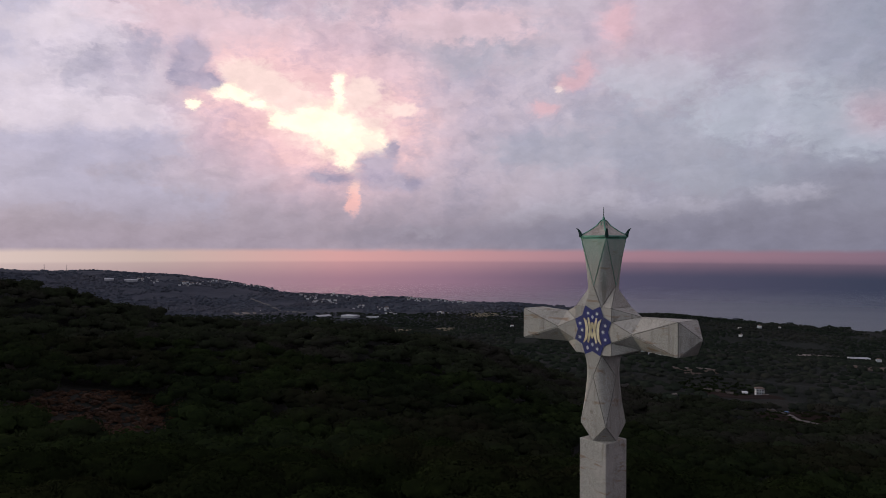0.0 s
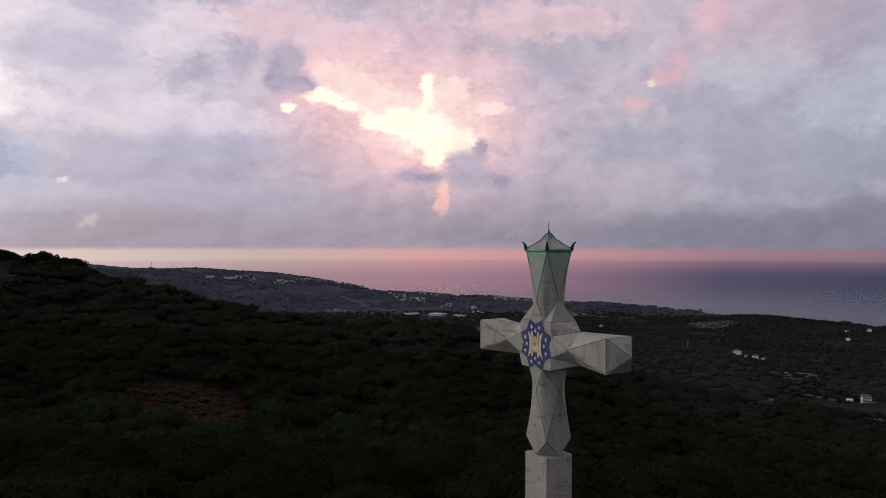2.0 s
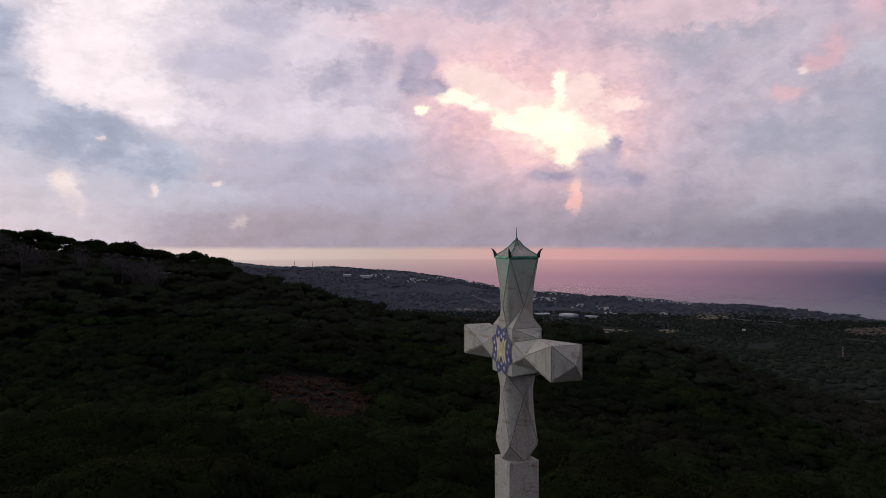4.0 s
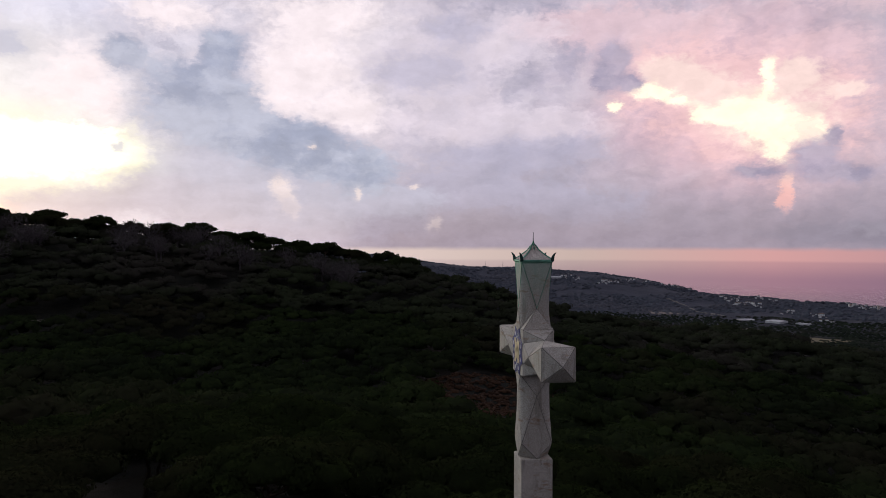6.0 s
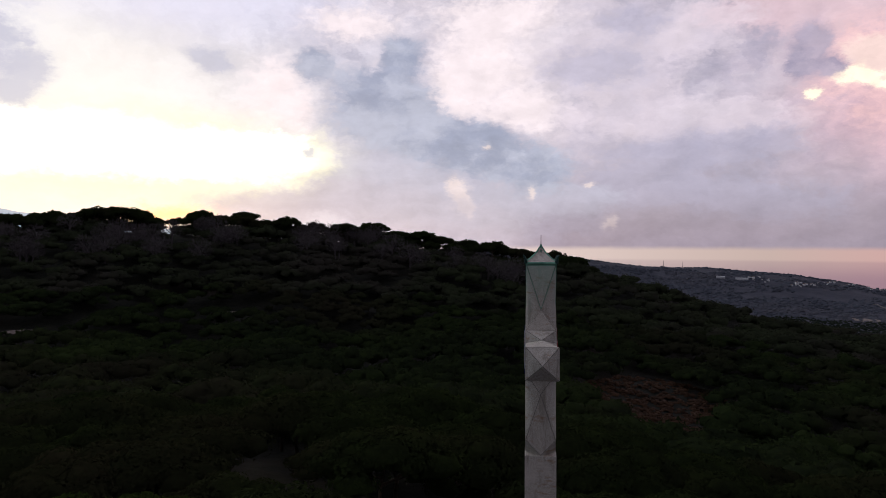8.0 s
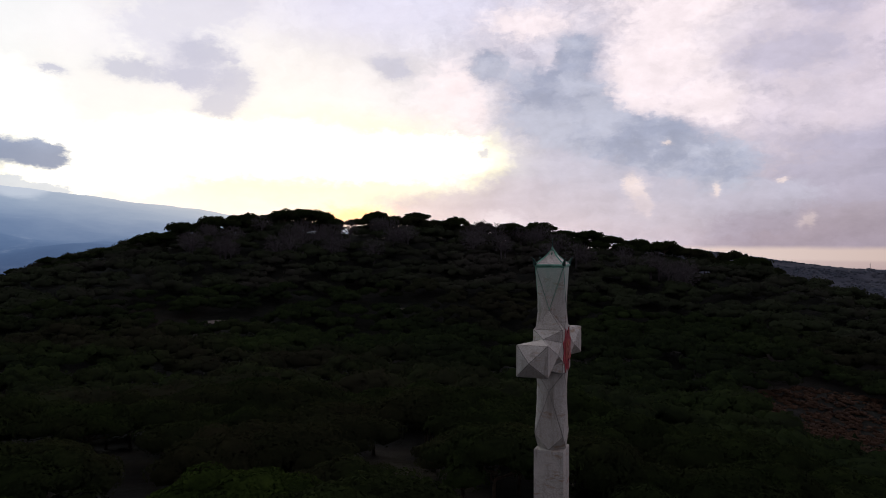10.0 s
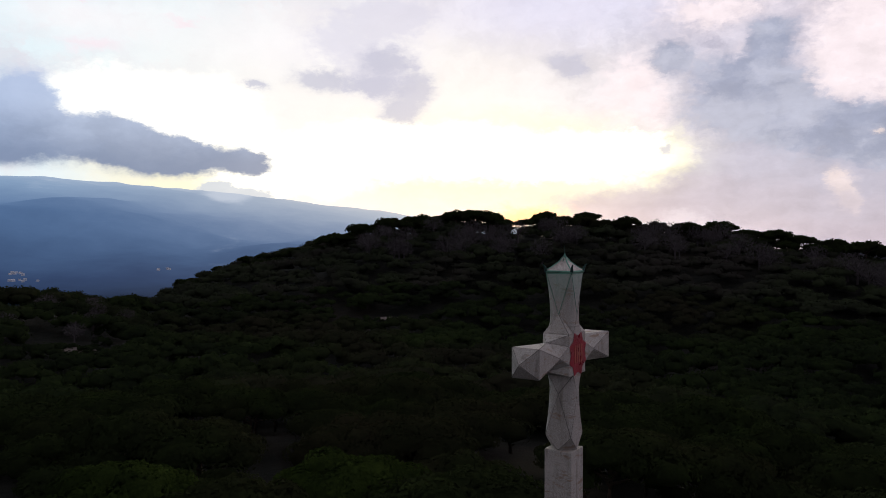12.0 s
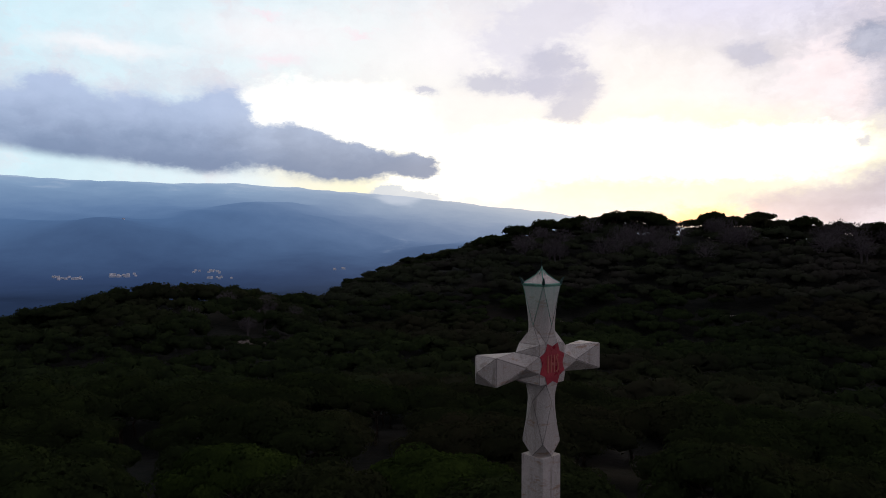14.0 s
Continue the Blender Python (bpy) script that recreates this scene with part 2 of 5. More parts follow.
    deck = lay(deck, cloud([(64.3, 13.9, 1.4, 0.7), (63.6, 13.3, 1.3, 0.55), (83.7, 12.5, 2.0, 0.8), (75.9, 12.0, 1.3, 1.5), (77.4, 10.2, 1.4, 1.0), (79.8, 12.1, 2.4, 0.7), (78.5, 14.0, 2.0, 1.2), (88.3, 11.9, 0.8, 0.35), (56.9, 7.0, 0.7, 0.4)], 1.6, 0.8, 0.0, near), 0.7, lin(186, 188, 210))
    # the cap of cloud on the mountains' crest
    deck = lay(deck, cloud([(90.1, 3.6, 2.1, 0.75), (91.3, 3.9, 1.0, 0.6), (88.4, 3.3, 1.6, 0.5)], 0.8, 0.35, 0.0, near), 0.9, lin(206, 214, 226))
    # the long flat-bottomed bank over the mountains
    bank = cloud([(115.5, 8.0, 3.6, 2.5), (115.3, 10.4, 1.3, 1.2), (109.6, 8.2, 4.4, 2.6), (103.9, 9.5, 2.0, 2.3), (105.0, 7.2, 4.0, 2.0), (98.6, 7.6, 2.6, 1.8), (96.0, 6.4, 3.4, 1.6), (92.9, 6.2, 2.2, 1.2), (89.0, 5.9, 1.9, 1.1), (121.6, 8.2, 4.4, 2.6)], 0.6, 0.5, -0.04, near)
    base = g.math("ADD", g.math("MULTIPLY", g.math("MAXIMUM", g.math("SUBTRACT", az, 98.0), 0.0), 0.092), g.math("MULTIPLY", shred, 0.7))
    bank = g.math("MULTIPLY", bank, g.remap(g.math("SUBTRACT", el, base), 4.0, 4.95))
    tone = g.mix(g.remap(g.math("ADD", el, g.math("MULTIPLY", shred, 4.0)), 5.6, 11.2), lin(116, 134, 170), lin(178, 194, 226))
    deck = lay(deck, bank, 0.95, tone)
    deck = lay(deck, g.math("MULTIPLY", g.remap(el, 4.5, 1.0), g.remap(az, 44.0, 34.0)), 0.6, g.mix(g.remap(az, -14.0, 8.0), lin(120, 119, 138), lin(154, 143, 158)))
    # billows modelled by the light that comes from the sun's side
    heaps = lambda v: g.noise(v, 0.33, 7, 0.58)
    lumpy = g.vmath("ADD", stretch, g.scale(warp, 0.5))
    relief = g.math("SUBTRACT", heaps(lumpy), heaps(g.vmath("ADD", lumpy, (1.1, 0.9, 0.0))))
    relief = g.math("MULTIPLY_ADD", relief, g.remap(az, 50.0, 75.0, 0.34, 0.06), g.math("MULTIPLY", tear, g.remap(az, 50.0, 75.0, 0.16, 0.03)))
    deck = g.scale(deck, g.math("ADD", 1.0, relief))
    # clear strip under the cloud deck; far sea's haze and sheen painted below it
    strip = g.ramp(turn, [(at(-60), lin(118, 96, 114)), (at(-31), lin(132, 108, 126)), (at(-14), lin(160, 124, 138)), (at(8), lin(212, 160, 160)),
                          (at(22), lin(198, 176, 170)), (at(40), lin(222, 204, 200)), (at(140), lin(190, 200, 215))])
    seaward = g.ramp(turn, [(at(-60), lin(60, 62, 80)), (at(-31), lin(56, 62, 84)), (at(-14), lin(80, 77, 100)), (at(0), lin(144, 112, 132)), (at(8), lin(160, 122, 138)), (at(22), lin(158, 134, 144)), (at(45), lin(190, 174, 176))])
    ragged = g.math("ADD", el, g.math("MULTIPLY", g.math("SUBTRACT", g.noise(stretch, 0.5, 3), 0.5), 0.22))
    deck = g.mix(g.remap(ragged, -0.05, -0.5), deck, strip)
    ragged = g.math("SUBTRACT", ragged, g.remap(az, 10.0, -22.0, 0.0, 0.35))
    deck = g.mix(g.remap(el, -1.06, -1.3, 0.0, 0.34), deck, seaward)
    deck = g.mix(g.remap(ragged, -0.9, -2.7), deck, seaward)
    deck = g.mix(g.remap(el, -6.0, -10.0), deck, lin(60, 62, 76))
    nishita = g.node("ShaderNodeTexSky")
    nishita.sky_type, nishita.sun_disc, nishita.sun_elevation, nishita.sun_rotation = "NISHITA", False, radians(5), radians(-70)
    thin = g.node("ShaderNodeBackground")
    g.put(thin.inputs["Color"], nishita.outputs[0])
    thin.inputs["Strength"].default_value = 0.006
    cloud = g.node("ShaderNodeBackground")
    g.put(cloud.inputs["Color"], deck)
    cloud.inputs["Strength"].default_value = 1.0
    both = g.node("ShaderNodeAddShader")
    g.put(both.inputs[0], thin.outputs[0])
    g.put(both.inputs[1], cloud.outputs[0])
    g.put(g.node("ShaderNodeOutputWorld").inputs["Surface"], both.outputs[0])


build_sky()
sun = new("sun", bpy.data.lights.new("sun", "SUN"))
sun.data.energy, sun.data.angle, sun.data.color = 0.7, radians(12), (1.0, 0.86, 0.68)
sun.matrix_world = look((-60 * math.sin(radians(70)), 60 * math.cos(radians(70)), 60 * math.tan(radians(5))), (0, 0, 0))


# ---------------------------------------------------------------- materials
def material(name, dark, light, rough=0.8, grain=8.0, patch=0.6, bump=0.3, metal=0.0, stain=None, stain_amount=0.4, per_object=0.0, island=0.0, spec=0.4, depth=0.02, other=None, other_scale=0.012):
    """Two scales of mottling between two colours, stains and a fine relief."""
    m = bpy.data.materials.new(name)
    m.use_nodes = True
    g = Graph(m.node_tree)
    here = g.node("ShaderNodeTexCoord").outputs["Object"]
    fine = g.noise(here, grain, 6, 0.65)
    wide = g.noise(here, patch, 4, 0.55)
    colour = g.mix(g.remap(g.math("ADD", g.math("MULTIPLY", fine, 0.55), g.math("MULTIPLY", wide, 0.45)), 0.34, 0.66), (*dark, 1), (*light, 1))
    if stain:
        drips = g.noise(g.vmath("MULTIPLY", here, (3.0, 3.0, 0.45)), 1.3, 5, 0.6)
        colour = g.mix(g.math("MULTIPLY", g.remap(drips, 0.52, 0.74), stain_amount), colour, (*stain, 1))
    if other:
        where = g.node("ShaderNodeNewGeometry").outputs["Position"]
        colour = g.mix(g.remap(g.noise(where, other_scale, 3, 0.55), 0.42, 0.62, 0.0, 0.75), colour, (*other, 1))
    if per_object:
        r = g.node("ShaderNodeObjectInfo").outputs["Random"]
        colour = g.mix(g.math("MULTIPLY", g.math("ABSOLUTE", g.math("SUBTRACT", r, 0.5)), 2 * per_object), colour, (*dark, 1))
    if island:
        r = g.node("ShaderNodeNewGeometry").outputs["Random Per Island"]
        colour = g.mix(g.remap(r, 0.0, 1.0, 0.0, island, smooth=False), colour, (*dark, 1))
    p = g.node("ShaderNodeBsdfPrincipled")
    g.put(p.inputs["Base Color"], colour)
    g.put(p.inputs["Roughness"], g.remap(wide, 0.3, 0.7, max(0.02, rough - 0.1), min(1.0, rough + 0.08)))
    p.inputs["Metallic"].default_value = metal
    p.inputs["Specular IOR Level"].default_value = spec
    if bump:
        b = g.node("ShaderNodeBump")
        b.inputs["Strength"].default_value, b.inputs["Distance"].default_value = bump, depth
        g.put(b.inputs["Height"], fine)
        g.put(p.inputs["Normal"], b.outputs[0])
    g.put(g.node("ShaderNodeOutputMaterial").inputs[0], p.outputs[0])
    return m


def foliage(name, dark, light, grain=2.2, patch=0.22, other=None, other_scale=0.03, per_object=0.0, island=0.0, through_leaf=0.38):
    """Needles and leaves: matt, mottled from tree to tree, letting part of the light through."""
    m = bpy.data.materials.new(name)
    m.use_nodes = True
    g = Graph(m.node_tree)
    here = g.node("ShaderNodeTexCoord").outputs["Object"]
    geo = g.node("ShaderNodeNewGeometry")
    fine, wide = g.noise(here, grain, 5, 0.65), g.noise(here, patch, 4, 0.55)
    colour = g.mix(g.remap(g.math("ADD", g.math("MULTIPLY", fine, 0.5), g.math("MULTIPLY", wide, 0.5)), 0.36, 0.64), (*dark, 1), (*light, 1))
    if other:
        colour = g.mix(g.remap(g.noise(geo.outputs["Position"], other_scale, 4, 0.6), 0.45, 0.66, 0.0, 0.8), colour, (*other, 1))
    if per_object:
        colour = g.mix(g.math("MULTIPLY", g.node("ShaderNodeObjectInfo").outputs["Random"], per_object), colour, (*dark, 1))
    if island:
        colour = g.mix(g.math("MULTIPLY", geo.outputs["Random Per Island"], island), colour, (*dark, 1))
    front, back, both = g.node("ShaderNodeBsdfDiffuse"), g.node("ShaderNodeBsdfTranslucent"), g.node("ShaderNodeMixShader")
    g.put(front.inputs["Color"], colour)
    g.put(back.inputs["Color"], colour)
    both.inputs[0].default_value = through_leaf
    g.put(both.inputs[1], front.outputs[0])
    g.put(both.inputs[2], back.outputs[0])
    g.put(g.node("ShaderNodeOutputMaterial").inputs[0], both.outputs[0])
    return m


def stone_material(name, patina=False):
    """Pale speckled stucco with tile-sized grain, rain streaks, fine cracks; copper run-off on the topmost part."""
    m = bpy.data.materials.new(name)
    m.use_nodes = True
    g = Graph(m.node_tree)
    here = g.node("ShaderNodeTexCoord").outputs["Object"]
    speck = g.noise(here, 75, 3, 0.75)
    mid = g.noise(here, 13.0, 5, 0.7)
    wide = g.noise(here, 1.1, 4, 0.55)
    colour = g.mix(g.remap(speck, 0.38, 0.62), (0.27, 0.245, 0.215, 1), (0.60, 0.56, 0.50, 1))
    colour = g.mix(g.remap(mid, 0.42, 0.66, 0.0, 0.35), colour, (0.34, 0.30, 0.245, 1))
    colour = g.mix(g.remap(wide, 0.46, 0.7, 0.0, 0.55), colour, (0.55, 0.50, 0.45, 1))
    drips = g.noise(g.vmath("MULTIPLY", here, (5.0, 5.0, 0.7)), 1.5, 6, 0.62)
    colour = g.mix(g.remap(drips, 0.52, 0.72, 0.0, 0.6), colour, (0.18, 0.155, 0.125, 1))
    blotch = g.noise(here, 3.1, 7, 0.7)
    colour = g.mix(g.remap(blotch, 0.60, 0.72, 0.0, 0.8), colour, (0.15, 0.12, 0.09, 1))
    rust = g.noise(g.vmath("MULTIPLY", here, (2.2, 1.0, 5.5)), 1.4, 6, 0.66)
    colour = g.mix(g.remap(rust, 0.54, 0.66, 0.0, 0.7), colour, (0.27, 0.16, 0.09, 1))
    courses = g.noise(g.vmath("MULTIPLY", here, (1.2, 1.2, 26.0)), 1.0, 3, 0.6)
    colour = g.mix(g.remap(courses, 0.63, 0.72, 0.0, 0.35), colour, (0.14, 0.13, 0.12, 1))
    if patina:
        sep = g.node("ShaderNodeSeparateXYZ")
        g.put(sep.inputs[0], here)
        run = g.math("ADD", sep.outputs[2], g.math("MULTIPLY", g.math("SUBTRACT", drips, 0.5), 1.3))
        colour = g.mix(g.remap(run, 13.25, 14.4, 0.0, 0.55), colour, (0.34, 0.54, 0.44, 1))
    p = g.node("ShaderNodeBsdfPrincipled")
    g.put(p.inputs["Base Color"], colour)
    p.inputs["Roughness"].default_value = 0.82
    p.inputs["Specular IOR Level"].default_value = 0.3
    b = g.node("ShaderNodeBump")
    b.inputs["Strength"].default_value, b.inputs["Distance"].default_value = 0.5, 0.006
    g.put(b.inputs["Height"], g.math("ADD", speck, g.math("MULTIPLY", mid, 0.6)))
    g.put(p.inputs["Normal"], b.outputs[0])
    g.put(g.node("ShaderNodeOutputMaterial").inputs[0], p.outputs[0])
    return m


STONE = stone_material("speckled_stucco")
STONE_GREEN = stone_material("speckled_stucco_with_patina", True)
EDGING = material("edge_rib", (0.22, 0.21, 0.19), (0.52, 0.50, 0.46), 0.7, 30, 3, 0.2)
COPPER = material("verdigris_copper", (0.07, 0.21, 0.15), (0.21, 0.48, 0.35), 0.55, 22, 4, 0.4, 0.35, (0.03, 0.06, 0.045), 0.7)
DARK_COPPER = material("dark_copper", (0.012, 0.034, 0.03), (0.03, 0.085, 0.07), 0.5, 30, 5, 0.3, 0.5)
ROOF_TILE = material("mottled_roof_mosaic", (0.26, 0.20, 0.17), (0.68, 0.62, 0.55), 0.7, 26, 3, 0.6)
BLUE = material("blue_glass_mosaic", (0.006, 0.010, 0.085), (0.014, 0.024, 0.21), 0.55, 60, 4, 0.4, spec=0.5)
RED = material("red_glass_mosaic", (0.20, 0.008, 0.02), (0.42, 0.02, 0.04), 0.35, 60, 4, 0.4)
WHITE_TILE = material("white_tile", (0.5, 0.52, 0.58), (0.75, 0.77, 0.8), 0.4, 40, 4, 0.2)
GOLD = material("gold_mosaic", (0.50, 0.40, 0.22), (0.86, 0.77, 0.54), 0.4, 70, 5, 0.4, 0.15)
FADED = material("faded_red_letter", (0.34, 0.08, 0.06), (0.50, 0.17, 0.12), 0.5, 60, 5, 0.3)
NEEDLES = foliage("pine_needles", (0.0168, 0.0224, 0.0098), (0.0378, 0.056, 0.0154), 2.2, 0.22, (0.0364, 0.0294, 0.0182), 0.03, per_object=0.45, island=0.5)
# lighter copy of the near needles, with sky light painted into the green
NEEDLES_SKYLIT = foliage("skylit_pine_needles", (0.020, 0.031, 0.009), (0.060, 0.092, 0.018), island=0.6)
NEEDLES_FAR = foliage("pine_needles_distant", (0.0165, 0.0225, 0.012), (0.0345, 0.051, 0.0165), 0.6, 0.03, (0.036, 0.03, 0.021), 0.012, island=0.4)
# paler than the nearer needles: haze near the sun is in the colour
NEEDLES_RIDGE = foliage("pine_needles_ridge", (0.027, 0.0304, 0.0202), (0.0456, 0.0574, 0.0287), 0.45, 0.03, (0.054, 0.0456, 0.0422), 0.02, island=0.4)
# greyer and bluer with distance: haze is put into these two leaf colours
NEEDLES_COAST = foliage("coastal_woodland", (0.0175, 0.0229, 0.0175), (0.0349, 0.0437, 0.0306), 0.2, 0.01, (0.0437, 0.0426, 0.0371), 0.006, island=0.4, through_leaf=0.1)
NEEDLES_HAZED = foliage("hazed_hill_woodland", (0.0653, 0.0726, 0.0907), (0.1016, 0.1124, 0.1379), 0.2, 0.01, (0.1197, 0.1161, 0.1306), 0.004, island=0.4, through_leaf=0.1)
BARK = material("pine_bark", (0.03, 0.02, 0.014), (0.11, 0.075, 0.05), 0.95, 9, 1, 0.6)
GREY_TWIG = material("bare_grey_twigs", (0.06, 0.05, 0.053), (0.12, 0.103, 0.109), 0.95, 5, 0.6, 0.0, per_object=0.4, spec=0.1)
DRY = material("dry_brown_brush", (0.034, 0.019, 0.012), (0.085, 0.047, 0.028), 0.95, 1.5, 0.1, 0.3, spec=0.1)
SOIL = material("dry_soil", (0.035, 0.022, 0.014), (0.10, 0.066, 0.042), 0.95, 0.7, 0.06, 0.3)
TRACK = material("pale_dirt_track", (0.12, 0.098, 0.084), (0.26, 0.215, 0.185), 0.95, 0.8, 0.1, 0.2)
SCRUB = material("dry_scrub_soil", (0.010, 0.0065, 0.005), (0.034, 0.021, 0.016), 0.95, 0.9, 0.09, 0.4, spec=0.03)
FIELD = material("ochre_stubble", (0.10, 0.082, 0.045), (0.19, 0.155, 0.085), 0.95, 0.2, 0.02, 0.1)
WHITEWASH = material("whitewashed_wall", (0.60, 0.60, 0.62), (0.84, 0.84, 0.84), 0.85, 2, 0.2, 0.1, per_object=0.4)
CLAY = material("clay_roof_tiles", (0.11, 0.075, 0.065), (0.24, 0.17, 0.14), 0.85, 2, 0.3, 0.2, per_object=0.4)
PANE = material("dark_window_glass", (0.01, 0.012, 0.016), (0.04, 0.045, 0.055), 0.1, 2, 0.3, 0.0)
PLASTIC = material("greenhouse_sheeting", (0.36, 0.36, 0.38), (0.62, 0.62, 0.64), 0.5, 0.5, 0.05, 0.1)
STEEL = material("painted_steel", (0.12, 0.12, 0.13), (0.25, 0.25, 0.26), 0.6, 3, 0.5, 0.0)


def ground_material():
    m = bpy.data.materials.new("hillside_scrub")
    m.use_nodes = True
    g = Graph(m.node_tree)
    here = g.node("ShaderNodeTexCoord").outputs["Object"]
    fine = g.noise(here, 0.45, 7, 0.68)
    wide = g.noise(here, 0.018, 5, 0.6)
    huge = g.noise(here, 0.004, 4, 0.6)
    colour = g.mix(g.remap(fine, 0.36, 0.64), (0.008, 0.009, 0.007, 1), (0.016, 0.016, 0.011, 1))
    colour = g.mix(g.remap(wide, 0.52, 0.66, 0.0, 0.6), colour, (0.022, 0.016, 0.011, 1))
    sep = g.node("ShaderNodeSeparateXYZ")
    g.put(sep.inputs[0], here)
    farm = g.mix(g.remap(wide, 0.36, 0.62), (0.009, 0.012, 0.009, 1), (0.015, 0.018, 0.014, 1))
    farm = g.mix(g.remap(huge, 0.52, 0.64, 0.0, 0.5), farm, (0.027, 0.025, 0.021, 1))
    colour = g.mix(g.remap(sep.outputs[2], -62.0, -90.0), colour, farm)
    # pale blue by position: distance haze painted into the far hills' ground
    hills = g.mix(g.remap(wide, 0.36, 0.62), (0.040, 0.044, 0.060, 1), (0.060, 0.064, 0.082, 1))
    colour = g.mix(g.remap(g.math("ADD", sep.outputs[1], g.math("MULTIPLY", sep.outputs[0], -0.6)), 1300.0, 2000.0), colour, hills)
    p = g.node("ShaderNodeBsdfPrincipled")
    g.put(p.inputs["Base Color"], colour)
    p.inputs["Roughness"].default_value = 0.96
    p.inputs["Specular IOR Level"].default_value = 0.1
    b = g.node("ShaderNodeBump")
    b.inputs["Strength"].default_value, b.inputs["Distance"].default_value = 0.6, 0.5
    g.put(b.inputs["Height"], fine)
    g.put(p.inputs["Normal"], b.outputs[0])
    g.put(g.node("ShaderNodeOutputMaterial").inputs[0], p.outputs[0])
    return m


def sea_material():
    m = bpy.data.materials.new("evening_sea")
    m.use_nodes = True
    g = Graph(m.node_tree)
    here = g.node("ShaderNodeTexCoord").outputs["Object"]
    swell = g.noise(here, 0.2, 4, 0.6)
    lanes = g.noise(g.vmath("MULTIPLY", here, (0.3, 1.6, 1.0)), 0.0016, 5, 0.6)
    p = g.node("ShaderNodeBsdfPrincipled")
    g.put(p.inputs["Base Color"], g.mix(g.remap(lanes, 0.38, 0.62), (0.008, 0.018, 0.044, 1), (0.014, 0.024, 0.054, 1)))
    g.put(p.inputs["Roughness"], g.remap(lanes, 0.35, 0.65, 0.3, 0.34))
    p.inputs["IOR"].default_value = 1.333
    p.inputs["Specular IOR Level"].default_value = 0.45
    b = g.node("ShaderNodeBump")
    b.inputs["Strength"].default_value, b.inputs["Distance"].default_value = 1.0, 0.6
    g.put(b.inputs["Height"], swell)
    g.put(p.inputs["Normal"], b.outputs[0])
    # the far water turns clear with distance, imitating haze in the evening air
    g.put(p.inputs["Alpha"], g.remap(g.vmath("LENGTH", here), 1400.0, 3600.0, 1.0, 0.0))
    g.put(g.node("ShaderNodeOutputMaterial").inputs[0], p.outputs[0])
    return m


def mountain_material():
    """Far range: a plain glowing backdrop with evening haze painted in, paler towards its crest and towards the sun."""
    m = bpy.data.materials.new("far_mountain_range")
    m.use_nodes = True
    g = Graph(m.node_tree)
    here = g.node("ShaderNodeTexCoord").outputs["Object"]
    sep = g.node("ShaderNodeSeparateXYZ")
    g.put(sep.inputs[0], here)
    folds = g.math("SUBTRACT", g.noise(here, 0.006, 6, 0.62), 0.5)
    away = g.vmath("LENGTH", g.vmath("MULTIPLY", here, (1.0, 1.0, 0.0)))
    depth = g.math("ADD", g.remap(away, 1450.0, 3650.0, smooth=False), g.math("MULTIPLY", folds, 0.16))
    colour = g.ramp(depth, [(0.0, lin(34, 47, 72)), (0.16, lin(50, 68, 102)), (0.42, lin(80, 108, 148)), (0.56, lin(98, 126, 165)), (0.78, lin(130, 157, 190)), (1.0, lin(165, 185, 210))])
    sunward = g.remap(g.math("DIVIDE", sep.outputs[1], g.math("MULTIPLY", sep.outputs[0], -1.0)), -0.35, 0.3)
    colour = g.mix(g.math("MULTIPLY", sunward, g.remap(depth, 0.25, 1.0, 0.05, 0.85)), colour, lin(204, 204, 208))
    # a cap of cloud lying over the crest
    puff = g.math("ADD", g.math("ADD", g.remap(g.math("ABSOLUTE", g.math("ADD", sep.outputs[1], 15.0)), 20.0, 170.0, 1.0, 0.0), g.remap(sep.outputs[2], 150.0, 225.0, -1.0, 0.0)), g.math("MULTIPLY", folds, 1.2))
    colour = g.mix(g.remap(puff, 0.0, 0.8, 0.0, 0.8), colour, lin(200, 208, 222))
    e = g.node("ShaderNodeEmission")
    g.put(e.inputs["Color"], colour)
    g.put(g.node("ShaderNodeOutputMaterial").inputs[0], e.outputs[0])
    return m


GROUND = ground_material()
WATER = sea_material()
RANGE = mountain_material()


# ---------------------------------------------------------------- building helpers
def mesh_of(bm, name, mat, smooth=False):
    bmesh.ops.recalc_face_normals(bm, faces=bm.faces)
    me = bpy.data.meshes.new(name)
    bm.to_mesh(me)
    bm.free()
    me.materials.append(mat)
    if smooth:
        me.polygons.foreach_set("use_smooth", [True] * len(me.polygons))
    return me


def part(name, bm, mat, parent, label="", smooth=False):
    ob = new(name, mesh_of(bm, name, mat, smooth))
    ob.parent = parent
    return tagged(ob, label) if label else ob


def piece(name, me, parent, m):
    ob = new(name, me)
    ob.parent, ob.matrix_local = parent, m
    return ob


def raw_mesh(name, verts, faces, mat, smooth=False, normals=None):
    """A mesh from numpy arrays of corners and equal-sided faces."""
    me = bpy.data.meshes.new(name)
    k = faces.shape[1]
    me.vertices.add(len(verts))
    me.vertices.foreach_set("co", np.ascontiguousarray(verts, dtype=np.float32).ravel())
    me.loops.add(faces.size)
    me.loops.foreach_set("vertex_index", np.ascontiguousarray(faces, dtype=np.int32).ravel())
    me.polygons.add(len(faces))
    me.polygons.foreach_set("loop_start", np.arange(0, faces.size, k, dtype=np.int32))
    me.polygons.foreach_set("use_smooth", np.full(len(faces), smooth))
    me.update(calc_edges=True)
    if normals is not None:
        me.normals_split_custom_set_from_vertices(normals)
    me.materials.append(mat)
    return me


